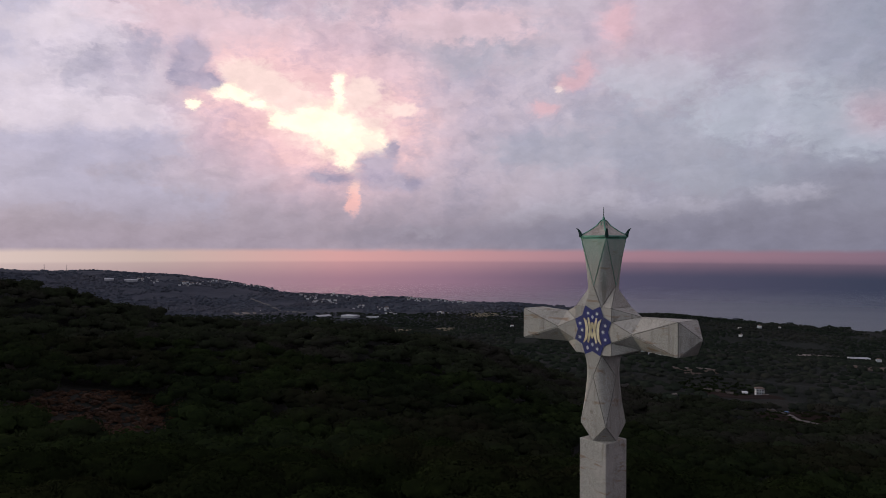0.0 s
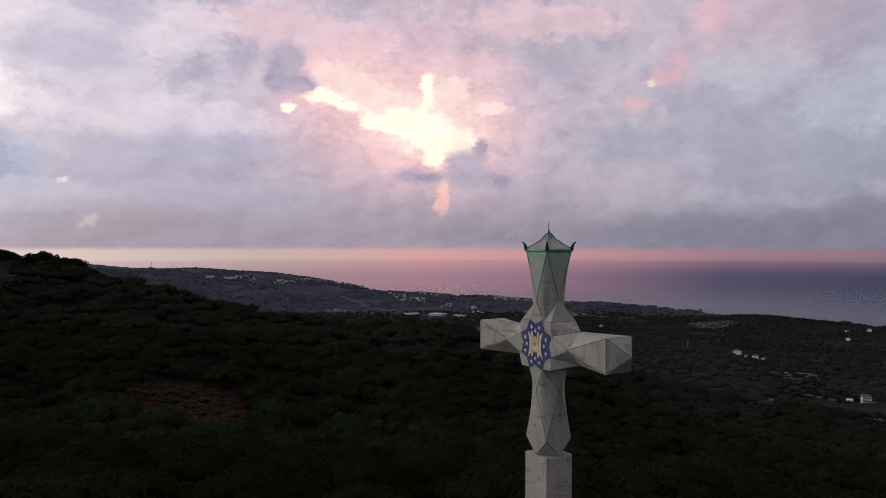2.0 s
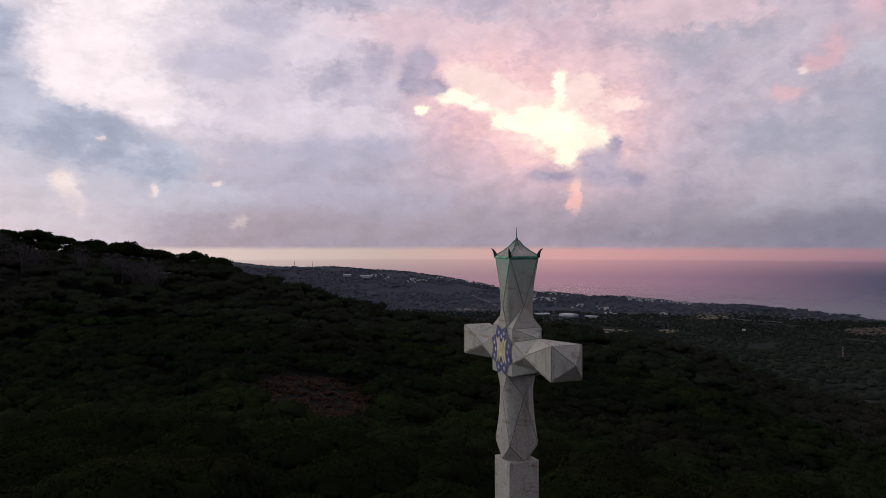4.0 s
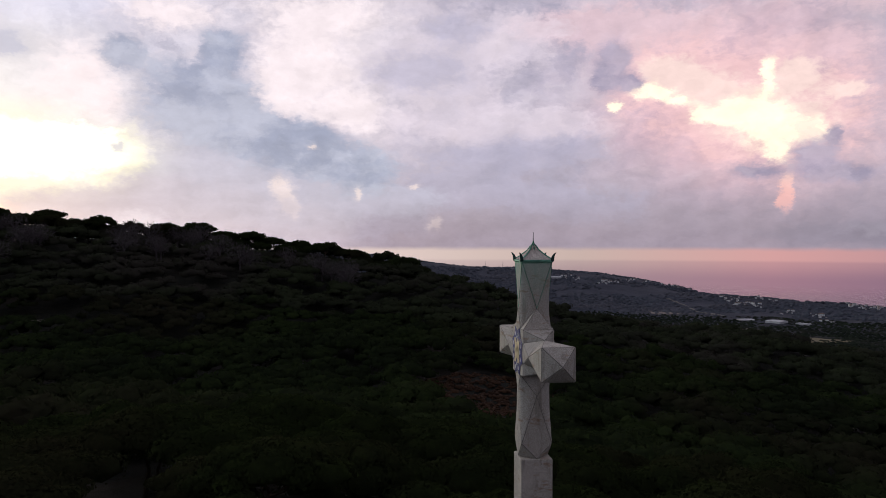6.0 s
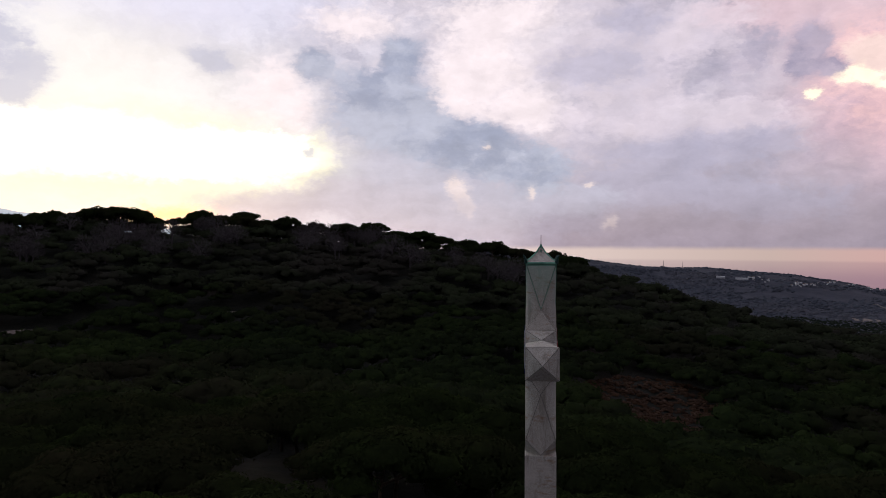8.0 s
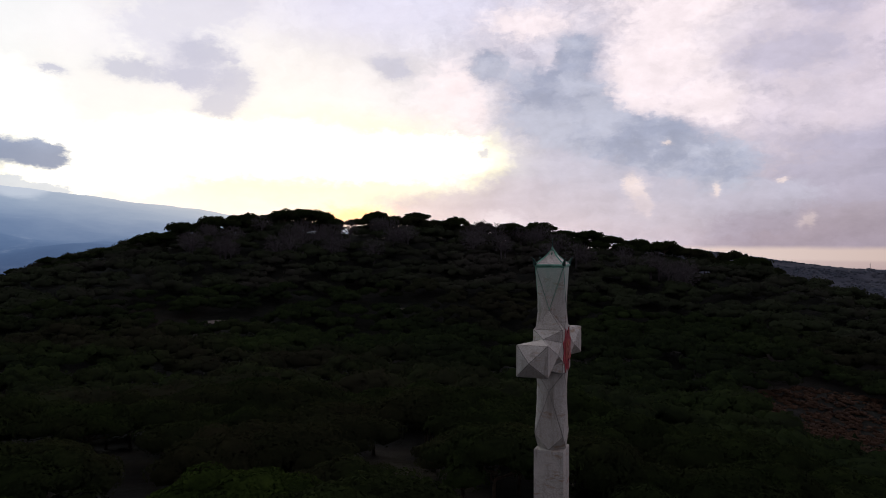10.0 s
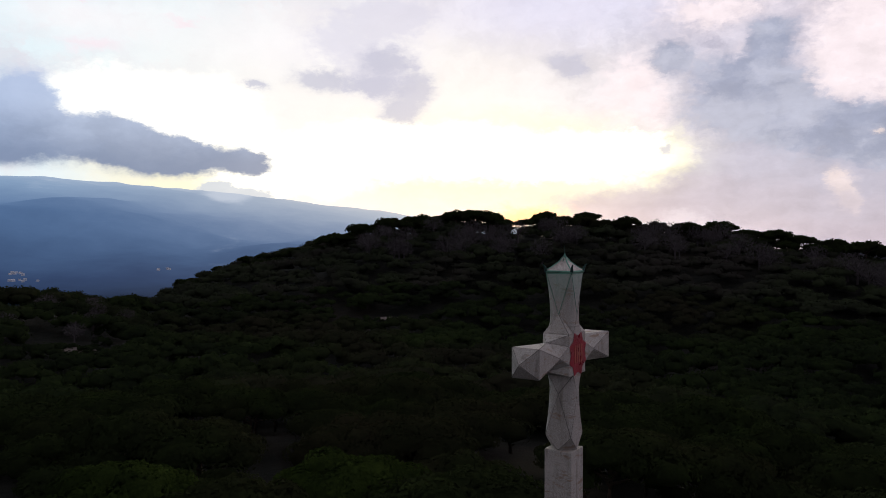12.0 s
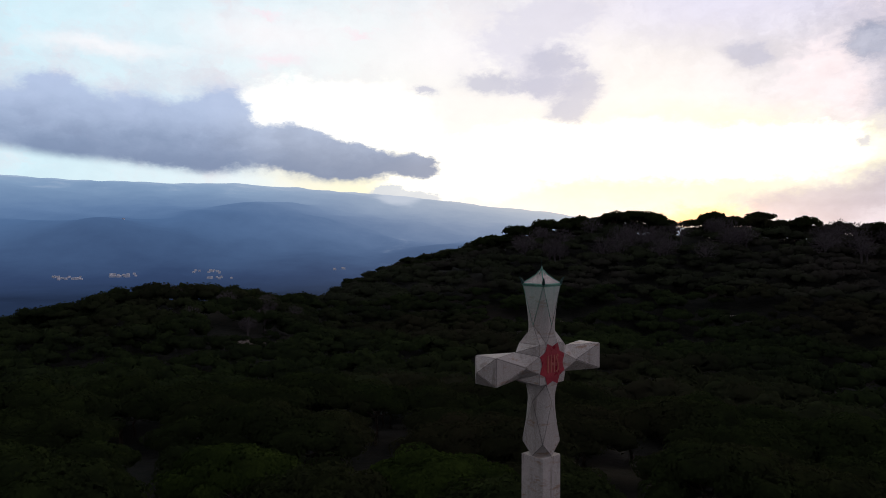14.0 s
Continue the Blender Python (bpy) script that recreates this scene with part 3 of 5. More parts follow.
def box(bm, x0, y0, z0, x1, y1, z1, bevel=0.0):
    made = bmesh.ops.create_cube(bm, size=1.0)["verts"]
    for v in made:
        v.co = Vector((x0 + (v.co.x + 0.5) * (x1 - x0), y0 + (v.co.y + 0.5) * (y1 - y0), z0 + (v.co.z + 0.5) * (z1 - z0)))
    if bevel:
        bmesh.ops.bevel(bm, geom=list({e for v in made for e in v.link_edges}), offset=bevel, segments=1, affect="EDGES", profile=0.5)
    return bm


def rod(bm, a, b, r0, r1=None, sides=6):
    """A tapered round bar from a to b."""
    a, b = Vector(a), Vector(b)
    r1 = r0 if r1 is None else r1
    q = (b - a).to_track_quat("Z", "Y")
    rings = []
    for c, r in ((a, r0), (b, r1)):
        rings.append([bm.verts.new(c + q @ Vector((r * math.cos(2 * math.pi * i / sides), r * math.sin(2 * math.pi * i / sides), 0))) for i in range(sides)])
    for i in range(sides):
        j = (i + 1) % sides
        bm.faces.new((rings[0][i], rings[0][j], rings[1][j], rings[1][i]))
    bm.faces.new(rings[0][::-1])
    bm.faces.new(rings[1])
    return bm


def plate(bm, outline, lift, to, back=0.0):
    """A flat plate with the outline (a, b), from depth back to depth lift, laid out by to(a, b, depth)."""
    top = [bm.verts.new(to(a, b, lift)) for a, b in outline]
    low = [bm.verts.new(to(a, b, back)) for a, b in outline]
    bm.faces.new(top)
    bm.faces.new(low[::-1])
    for i in range(len(top)):
        j = (i + 1) % len(top)
        bm.faces.new((low[i], low[j], top[j], top[i]))
    return bm


# ---------------------------------------------------------------- the lie of the land
RINGS = np.array([0, 35, 100, 200, 350, 480, 750], float)
# ground height at those distances, by degrees to the left of +y
SLOPES = {
    -110: (-3, -22, -40, -58, -68, -85), -40: (-3, -24, -45, -66, -78, -95), -10: (-3, -22, -40, -54, -75, -92), -4: (-3, -21, -35, -40, -74, -92), 4: (-3, -20, -31, -32, -72, -92),
    14: (-3, -18, -26, -27.5, -56, -88), 23: (-3, -17, -22, -18.5, -45, -85), 31: (-2, -15, -19, -5, -30, -80), 40: (-2, -13, -18, 4, -15, -70),
    50: (-2, -13, -16, 12.5, 0, -60), 63: (-2, -12, -15, 18, 7, -60), 75: (-2, -12, -14, 16, 8, -60), 85: (-2, -12, -15, 6, -9, -65),
    92: (-2, -12, -15, -8, -26, -70), 99: (-2, -12, -7, -27, -50, -75), 120: (-2, -12, -11, -40, -60, -80), 160: (-3, -18, -28, -45, -60, -80),
}
SHORE_AZ = np.array([-180, -110, -60, -32, -20, -8, 2, 10, 15, 20, 30, 60, 100, 180], float)
SHORE_R = np.array([2000, 1580, 1580, 1644, 1730, 1990, 2200, 2420, 2800, 3400, 4400, 9000, 9000, 2000], float)
_keys = np.array(sorted(SLOPES))
_fine_az = np.arange(-180, 180.5, 0.5)
_fine_r = np.arange(0, 751, 5.0)


def smooth01(v):
    v = np.clip(v, 0, 1)
    return v * v * (3 - 2 * v)


def hermite(xs, ys, at):
    """A smooth curve through points, without overshoot at the ends."""
    slope = np.gradient(ys, xs, axis=0)
    i = np.clip(np.searchsorted(xs, at) - 1, 0, len(xs) - 2)
    h = (xs[i + 1] - xs[i])
    s = np.clip((at - xs[i]) / h, 0, 1)
    if ys.ndim > 1:
        s, h = s[:, None], h[:, None]
    return (2 * s**3 - 3 * s**2 + 1) * ys[i] + (s**3 - 2 * s**2 + s) * h * slope[i] + (3 * s**2 - 2 * s**3) * ys[i + 1] + (s**3 - s**2) * h * slope[i + 1]


def land_table():
    rows = np.array([(0.0, *SLOPES[k]) for k in _keys])
    keys = np.concatenate([[_keys[-1] - 360], _keys, [_keys[0] + 360]]).astype(float)
    rows = np.concatenate([rows[-1:], rows, rows[:1]])
    by_az = hermite(keys, rows, _fine_az)
    return hermite(RINGS, by_az.T, _fine_r).T


_LAND = land_table()


def ripple(x, y, size, seed=0.0):
    """Cheap smooth unevenness, about -1 to 1."""
    a, b = x / size + seed, y / size - 1.7 * seed
    return (np.sin(a + 1.3 * np.sin(0.7 * b)) * np.cos(b + 0.9 * np.sin(1.1 * a)) + 0.5 * np.sin(2.3 * a + 1.1 * b + seed) * np.cos(1.9 * b - 0.8 * a)) / 1.4


def ground_z(x, y):
    x, y = np.asarray(x, float), np.asarray(y, float)
    r = np.hypot(x, y)
    az = np.degrees(np.arctan2(-x, y))
    fa = (az + 180) / 0.5
    fr = np.clip(r, 0, 749.9) / 5.0
    i, j = np.clip(fa.astype(int), 0, len(_fine_az) - 2), np.clip(fr.astype(int), 0, len(_fine_r) - 2)
    u, v = fa - i, fr - j
    z = (1 - u) * ((1 - v) * _LAND[i, j] + v * _LAND[i, j + 1]) + u * ((1 - v) * _LAND[i + 1, j] + v * _LAND[i + 1, j + 1])
    far = smooth01((r - 700) / 500)
    plain = -146 - 7 * smooth01((4 - az) / 12) + 9 * ripple(x, y, 150, 2.0) * smooth01((2000 - r) / 500) + 5 * ripple(x, y, 62, 5.0)
    # wooded coastal hills
    crest = np.interp(az, [10, 13, 16, 20, 25, 29, 33, 36, 39, 46, 60, 75], [-152, -140, -116, -84, -73, -63, -52, -35, -18, -2, -33, -152])
    plain = np.maximum(plain, -146 + (crest + 146 + 6 * ripple(x, y, 190, 1.0) + 3 * ripple(x, y, 70, 4.0)) * np.exp(-(((r - 2600) / 560) ** 2)) * smooth01((az - 8) / 8))
    for a, d, h, wa, wd in ((-5, 1830, 16, 4, 120), (-17, 1580, 19, 4, 110), (-23, 1480, 8, 4, 110), (4, 2060, 12, 4, 80), (11, 2200, 17, 4, 120), (-12, 1250, 10, 6, 100), (-33, 1050, 9, 7, 90)):
        plain = plain + h * np.exp(-(((az - a) / wa) ** 2) - (((r - d) / wd) ** 2))
    z = z * (1 - far) + plain * far
    z = z + smooth01((r - 40) / 100) * (1.6 * ripple(x, y, 17, 3.0) + 2.2 * ripple(x, y, 41, 7.0)) * (1 - 0.5 * far)
    shore = np.interp(az, SHORE_AZ, SHORE_R) * (1 + 0.012 * np.sin(az * 1.9) + 0.008 * np.sin(az * 5.3))
    out = smooth01((r - shore + 40) / 110)
    return z * (1 - out) + (SEA - 12) * out


def polar(az, r):
    return -r * math.sin(radians(az)), r * math.cos(radians(az))


def spot(az, el, start=60.0):
    """Where a line of sight from above the foot of the monument meets the land."""
    t = math.tan(radians(el))
    r = np.arange(start, 4600, 2.0)
    x, y = -r * math.sin(radians(az)), r * math.cos(radians(az))
    hit = np.nonzero(14 + r * t <= ground_z(x, y))[0]
    k = hit[0] if len(hit) else len(r) - 1
    return float(x[k]), float(y[k]), float(ground_z(x[k], y[k])), float(r[k])


def build_land():
    az = np.concatenate([np.arange(-60, 130, 0.5), np.arange(130, 300, 4.0)])
    r = np.concatenate([np.arange(4, 60, 4), np.arange(60, 520, 7), np.geomspace(520, 4980, 110)])
    A, R = np.meshgrid(np.radians(az), r)
    X, Y = -R * np.sin(A), R * np.cos(A)
    verts = np.stack([X.ravel(), Y.ravel(), ground_z(X.ravel(), Y.ravel())], 1)
    n, k = len(az), len(r)
    i, j = np.meshgrid(np.arange(k - 1), np.arange(n), indexing="ij")
    a, b = i * n + j, i * n + (j + 1) % n
    faces = np.stack([a, b, b + n, a + n], -1).reshape(-1, 4)
    faces = faces[verts[faces][:, :, 2].max(axis=1) > SEA - 11.5]
    verts = np.concatenate([verts, [[0, 0, 0]]])
    hub = len(verts) - 1
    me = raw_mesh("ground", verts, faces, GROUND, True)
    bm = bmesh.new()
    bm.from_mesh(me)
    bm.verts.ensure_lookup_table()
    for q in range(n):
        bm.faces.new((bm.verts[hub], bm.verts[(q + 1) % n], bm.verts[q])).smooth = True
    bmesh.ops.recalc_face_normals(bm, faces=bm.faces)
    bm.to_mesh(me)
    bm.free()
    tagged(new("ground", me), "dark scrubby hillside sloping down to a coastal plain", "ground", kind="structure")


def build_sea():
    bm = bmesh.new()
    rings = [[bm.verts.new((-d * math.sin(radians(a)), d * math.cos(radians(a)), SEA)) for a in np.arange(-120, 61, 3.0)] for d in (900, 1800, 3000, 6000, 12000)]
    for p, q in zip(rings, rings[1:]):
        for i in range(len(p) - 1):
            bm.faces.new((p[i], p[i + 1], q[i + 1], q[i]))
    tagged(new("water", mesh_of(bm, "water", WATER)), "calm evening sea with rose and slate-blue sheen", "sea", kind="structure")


RANGE_AZ = np.array([55, 66, 72, 79, 85, 90, 98, 105, 112, 118, 130, 150, 175], float)
RANGE_EL = np.array([0.3, 0.9, 1.6, 2.4, 3.15, 3.6, 4.2, 4.4, 4.4, 4.4, 4.6, 4.2, 2.0], float)


def range_z(az, r):
    crest = 14 + 3600 * np.tan(np.radians(np.interp(az, RANGE_AZ, RANGE_EL)))
    x, y = -r * np.sin(np.radians(az)), r * np.cos(np.radians(az))
    crest = crest + 9 * ripple(x, y, 120, 2.0) + 5 * ripple(x, y, 45, 6.0)
    rise = smooth01((r - 1500) / 2150)
    folds = (26 * ripple(x, y, 210, 4.0) + 13 * ripple(x, y, 85, 8.0)) * np.clip(rise * 3, 0, 1) * (1 - rise) * 1.6
    foot = 62 * np.exp(-(((az - 112) / 8) ** 2) - (((r - 2250) / 260) ** 2)) + 40 * np.exp(-(((az - 101) / 5) ** 2) - (((r - 2500) / 240) ** 2))
    return -88 + (crest + 88) * rise + folds + foot - 30 * (1 - smooth01((r - 1250) / 120))


def build_range():
    az = np.arange(55, 175.1, 0.4)
    r = np.concatenate([np.arange(1250, 3900, 45.0)])
    A, R = np.meshgrid(az, r)
    Z = range_z(A, np.minimum(R, 3650)) - np.maximum(0, R - 3650) * 0.8
    X, Y = -R * np.sin(np.radians(A)), R * np.cos(np.radians(A))
    n, k = len(az), len(r)
    i, j = np.meshgrid(np.arange(k - 1), np.arange(n - 1), indexing="ij")
    a = (i * n + j).ravel()
    faces = np.stack([a, a + 1, a + n + 1, a + n], 1)
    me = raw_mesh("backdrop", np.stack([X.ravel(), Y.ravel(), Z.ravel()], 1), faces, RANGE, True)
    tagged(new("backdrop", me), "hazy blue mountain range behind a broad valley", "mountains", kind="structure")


build_land()
build_sea()
build_range()

# ---------------------------------------------------------------- the monument
H = 0.313
ZC = 12.365


def empty(name, m, label, category, group="", kind=""):
    ob = new(name)
    ob.matrix_world = m
    return tagged(ob, label, category, group, kind)


def square(a, b, l):
    return [Vector((a, b, l)), Vector((-a, b, l)), Vector((-a, -b, l)), Vector((a, -b, l))]


def diamond(a, b, l):
    return [Vector((a, 0, l)), Vector((0, b, l)), Vector((-a, 0, l)), Vector((0, -b, l))]


def slab(name, outline, inside, mat, parent, plaster=False, gap=0.0065, proud=0.007, sunk=0.012):
    """A stone slab over three corners, or over four with a fold from the second to the fourth; open joints, softened arrises."""
    k = len(outline)
    pts = [Vector(p) for p in outline]
    mid = sum(pts, Vector()) / k
    tris = [(0, 1, 2)] if k == 3 else [(0, 1, 3), (2, 3, 1)]
    normal = [Vector() for _ in pts]
    for t in tris:
        a, b, c = (pts[i] for i in t)
        n = (b - a).cross(c - a).normalized()
        if n.dot((a + b + c) / 3 - inside) < 0:
            n = -n
        for i in t:
            normal[i] += n
    normal = [n.normalized() for n in normal]
    inner = []
    for i in range(k):
        p, q, r = pts[i - 1], pts[i], pts[(i + 1) % k]
        e, f = (p - q).normalized(), (r - q).normalized()
        half = max(0.25, math.sin(e.angle(f) / 2))
        inner.append(q + (e + f).normalized() * gap / half if e.angle(f) < 3.0 else q + (mid - q).normalized() * gap)
    bm = bmesh.new()
    low = [bm.verts.new(p - n * sunk) for p, n in zip(inner, normal)]
    edge = [bm.verts.new(p + n * (proud - 0.004)) for p, n in zip(inner, normal)]
    high = [p + (mid - p).normalized() * 0.008 + n * proud for p, n in zip(inner, normal)]
    for t in tris:
        bm.faces.new([low[i] for i in t][::-1])
    for i in range(k):
        j = (i + 1) % k
        bm.faces.new((low[i], low[j], edge[j], edge[i]))
    hollow = 0.0
    if k == 4 and plaster:
        # how far the fold lies within the chord between the two tips
        fold = (high[1] + high[3]) / 2
        tip, end = high[0], high[2]
        along = (end - tip).normalized()
        sag = (tip + along * (fold - tip).dot(along)) - fold
        if sag.dot(normal[1] + normal[3]) > 0:
            hollow = sag.length
    if hollow < 0.02:
        top = [bm.verts.new(p) for p in high]
        for t in tris:
            bm.faces.new([top[i] for i in t])
        for i in range(k):
            j = (i + 1) % k
            bm.faces.new((edge[i], edge[j], top[j], top[i]))
        return part(name, bm, mat, parent)
    # a hollow fold is plastered round: rows from tip to end, bulging towards the chord
    steps, across = 10, 6
    rows = []
    for r in range(steps + 1):
        q = 2 * r / steps
        left = high[0].lerp(high[3], q) if q <= 1 else high[3].lerp(high[2], q - 1)
        right = high[0].lerp(high[1], q) if q <= 1 else high[1].lerp(high[2], q - 1)
        fill = 0.5 * hollow * max(0.0, 1 - abs(q - 1)) ** 2
        if r in (0, steps):
            rows.append([bm.verts.new(left)])
        else:
            rows.append([bm.verts.new(left.lerp(right, c / across) + sag.normalized() * fill * (4 * (c / across) * (1 - c / across)) ** 0.6) for c in range(across + 1)])
    for p, q in zip(rows, rows[1:]):
        for c in range(across):
            quad = [p[min(c, len(p) - 1)], p[min(c + 1, len(p) - 1)], q[min(c + 1, len(q) - 1)], q[min(c, len(q) - 1)]]
            quad = [v for i, v in enumerate(quad) if v not in quad[:i]]
            if len(quad) > 2:
                bm.faces.new(quad).smooth = True
    for side, i, j in ((0, 0, 3), (0, 3, 2), (-1, 0, 1), (-1, 1, 2)):
        half = rows[:steps // 2 + 1] if i == 0 else rows[steps // 2:]
        chain = [r[side] for r in half]
        bm.faces.new([edge[i]] + chain + [edge[j]])
    return part(name, bm, mat, parent)


def prismoid(name, rings, turn, mat, parent, label="", inside=None, flush=None):
    """A body of alternating square and diamond rings, faced with folded slabs that bridge each ring's edges."""
    rings = [(k, [turn(p) for p in pts]) for k, pts in rings]
    bm = bmesh.new()
    verts = [[bm.verts.new(p) for p in pts] for _, pts in rings]
    bm.faces.new(verts[0])
    bm.faces.new(verts[-1])
    for i in range(len(rings) - 1):
        first_square = rings[i][0] == "s"
        s, d = (verts[i], verts[i + 1]) if first_square else (verts[i + 1], verts[i])
        for q in range(4):
            bm.faces.new((s[q], s[(q + 1) % 4], d[(q + 1) % 4]))
            bm.faces.new((d[q], d[(q + 1) % 4], s[q]))
    core = part(name, bm, JOINT, parent, label)
    centre = sum((p for _, pts in rings for p in pts), Vector()) / (4 * len(rings))
    for i, (kind, pts) in enumerate(rings):
        for q in range(4):
            a, b = pts[q], pts[(q + 1) % 4]
            if i == flush and a.x * b.x > 0.05 and kind == "s":
                continue
            other = (q + 1) % 4 if kind == "s" else q
            outline = [a] + ([rings[i + 1][1][other]] if i + 1 < len(rings) else []) + [b] + ([rings[i - 1][1][other]] if i > 0 else [])
            if len(outline) == 4:
                outline = [outline[1], outline[2], outline[3], outline[0]]
            c = sum(outline, Vector()) / len(outline)
            slab("panel", outline, Vector((centre.x, centre.y, c.z)) if inside is None else inside(c), mat, core, inside is None)
    return core


JOINT = material("dark_joint", (0.08, 0.074, 0.066), (0.18, 0.168, 0.15), 0.9, 30, 3, 0.2)


def star_outline(r0, r1, count, turn):
    return [((r0 if k % 2 == 0 else r1) * math.cos(radians(turn) + math.pi * k / count), (r0 if k % 2 == 0 else r1) * math.sin(radians(turn) + math.pi * k / count)) for k in range(2 * count)]


def stroke(bm, points, width, to, lift, back):
    """A bent strip of even width along points, as a plate."""
    left, right = [], []
    for i, p in enumerate(points):
        a, b = points[max(0, i - 1)], points[min(len(points) - 1, i + 1)]
        d = Vector((b[0] - a[0], b[1] - a[1])).normalized()
        w = width[i] / 2 if isinstance(width, (list, tuple)) else width / 2
        left.append((p[0] - d.y * w, p[1] + d.x * w))
        right.append((p[0] + d.y * w, p[1] - d.x * w))
    plate(bm, left + right[::-1], lift, to, back)


def build_monument():
    cross = empty("monument_cross", pose(3.185, 14.3, 0, 0, 0, -140.55), "tall pale stucco cross of faceted stone with a green copper crown", "cross")
    same = lambda p: p
    bm = box(bmesh.new(), -0.326, -0.326, -1.0, 0.326, 0.326, 10.208, 0.012)
    part("pillar", bm, STONE, cross, "square pillar of speckled stucco")
    bm = box(bmesh.new(), -0.75, -0.75, -1.2, 0.75, 0.75, 0.5, 0.03)
    part("plinth", bm, STONE, cross)
    prismoid("lower_shaft", [("d", diamond(0.312, 0.312, 10.212)), ("s", square(0.31, 0.31, 10.526)), ("d", diamond(0.314, 0.314, 11.47)), ("s", square(0.313, 0.21, 11.905))], same, STONE, cross, flush=3)
    prismoid("upper_shaft", [("s", square(0.313, 0.2, 12.822)), ("d", diamond(0.30, 0.30, 13.239)), ("s", square(0.305, 0.305, 14.184))], same, STONE_GREEN, cross, "tapering upper shaft stained green by copper", flush=0)
    block = part("crossing", box(bmesh.new(), -0.302, -0.436, 11.905, 0.302, 0.436, 12.822, 0.006), STONE, cross)
    for side in (1, -1):
        turn = lambda p, s=side: Vector((p.x, s * p.z, ZC + p.y))
        arm = prismoid("arm", [("s", square(0.313, 0.2, 0.436)), ("d", diamond(H, H, 0.907)), ("s", square(H, H, 1.874))], turn, STONE, cross, inside=lambda c: Vector((0, c.y, ZC)), flush=0)
        ring = [turn(p) for p in square(H, H, 1.874)]
        tip = Vector((0, side * 2.159, ZC))
        bm = bmesh.new()
        base = [bm.verts.new(p) for p in ring]
        top = bm.verts.new(tip)
        bm.faces.new(base)
        for i in range(4):
            bm.faces.new((base[i], base[(i + 1) % 4], top))
        cap = part("arm_end", bm, JOINT, arm)
        for i in range(4):
            o = slab("panel", (ring[i], ring[(i + 1) % 4], tip), Vector((0, side * 1.7, ZC)), STONE, arm)
    # shoulder wedges between the crossing, the shaft and the arms
    for side in (1, -1):
        outer = [Vector((u, side * 0.436, z)) for u, z in ((0.313, 12.822), (-0.313, 12.822), (0.313, 11.908), (-0.313, 11.908))]
        for a, b, apex, inner in ((outer[0], outer[1], Vector((0, side * 0.302, 13.245)), [Vector((u, side * 0.2, 12.822)) for u in (0.313, -0.313)]),
                                  (outer[0], outer[1], Vector((0, side * 0.907, ZC + H)), [Vector((u, side * 0.436, ZC + 0.2)) for u in (0.313, -0.313)]),
                                  (outer[2], outer[3], Vector((0, side * 0.907, ZC - H)), [Vector((u, side * 0.436, ZC - 0.2)) for u in (0.313, -0.313)])):
            bm = bmesh.new()
            for p in (a, b, apex, *inner):
                bm.verts.new(p)
            bmesh.ops.convex_hull(bm, input=bm.verts)
            wedge = part("shoulder", bm, JOINT, cross)
            deep = (a + b + apex + inner[0] + inner[1]) / 5
            for tri in ((a, b, apex), (a, inner[0], apex), (b, inner[1], apex)):
                slab("panel", tri, deep, STONE, wedge)
    # medallions on the two flat faces
    for side, field, name in ((1, BLUE, "blue star medallion with gold monogram"), (-1, RED, "red star medallion with faded monogram")):
        to = lambda a, b, d, s=side: Vector((s * (0.302 + d), s * a, ZC + b))
        half = [(0.0, 0.868), (0.2, 0.457), (0.434, 0.455), (0.434, 0.2), (0.90, 0.0), (0.434, -0.2), (0.434, -0.457), (0.2, -0.46), (0.0, -0.888)]
        face = part("front_panel", plate(bmesh.new(), half + [(-a, b) for a, b in half[-2:0:-1]], 0.018, to, -0.01), STONE, cross, "flat face panel round the medallion")
        rimmed = part("star_border", plate(bmesh.new(), [(1.04 * a, 1.13 * b) for a, b in star_outline(0.475, 0.372, 8, 22.5)], 0.026, to, 0.01), EDGING, cross)
        star = part("medallion", plate(bmesh.new(), [(1.04 * a, 1.13 * b) for a, b in star_outline(0.458, 0.354, 8, 22.5)], 0.034, to, 0.02), field, cross, name)
        if side == 1:
            for a, b in ((-0.11, 0.335), (0.11, 0.335), (0.0, 0.265), (0.31, 0.12), (0.255, -0.01), (0.31, -0.15), (-0.31, 0.12), (-0.255, -0.01), (-0.31, -0.15), (-0.12, -0.345), (0.12, -0.345), (0.0, -0.27)):
                pts = [(a + x, b + y) for x, y in star_outline(0.046, 0.018, 6, 90)]
                part("small_star", plate(bmesh.new(), pts, 0.042, to, 0.03), WHITE_TILE, star, "small white tile star")
            for s in (1, -1):
                for name, pts, w in (("letter_curve", [(s * 0.215, 0.235), (s * 0.165, 0.17), (s * 0.135, 0.06), (s * 0.135, -0.06), (s * 0.16, -0.17), (s * 0.215, -0.25)], [0.014, 0.055, 0.064, 0.064, 0.055, 0.014]),
                                     ("letter_stroke", [(s * 0.10, 0.25), (s * 0.075, 0.13), (s * 0.045, 0.0), (0.0, -0.15)], [0.034, 0.056, 0.052, 0.03]),
                                     ("letter_stroke", [(s * 0.10, -0.24), (s * 0.075, -0.12), (s * 0.04, 0.03), (0.0, 0.16)], [0.034, 0.056, 0.052, 0.03])):
                    bm = bmesh.new()
                    stroke(bm, pts, w, to, 0.044 if "curve" in name else 0.047, 0.03)
                    part(name, bm, GOLD, star, "gold mosaic stroke")
        else:
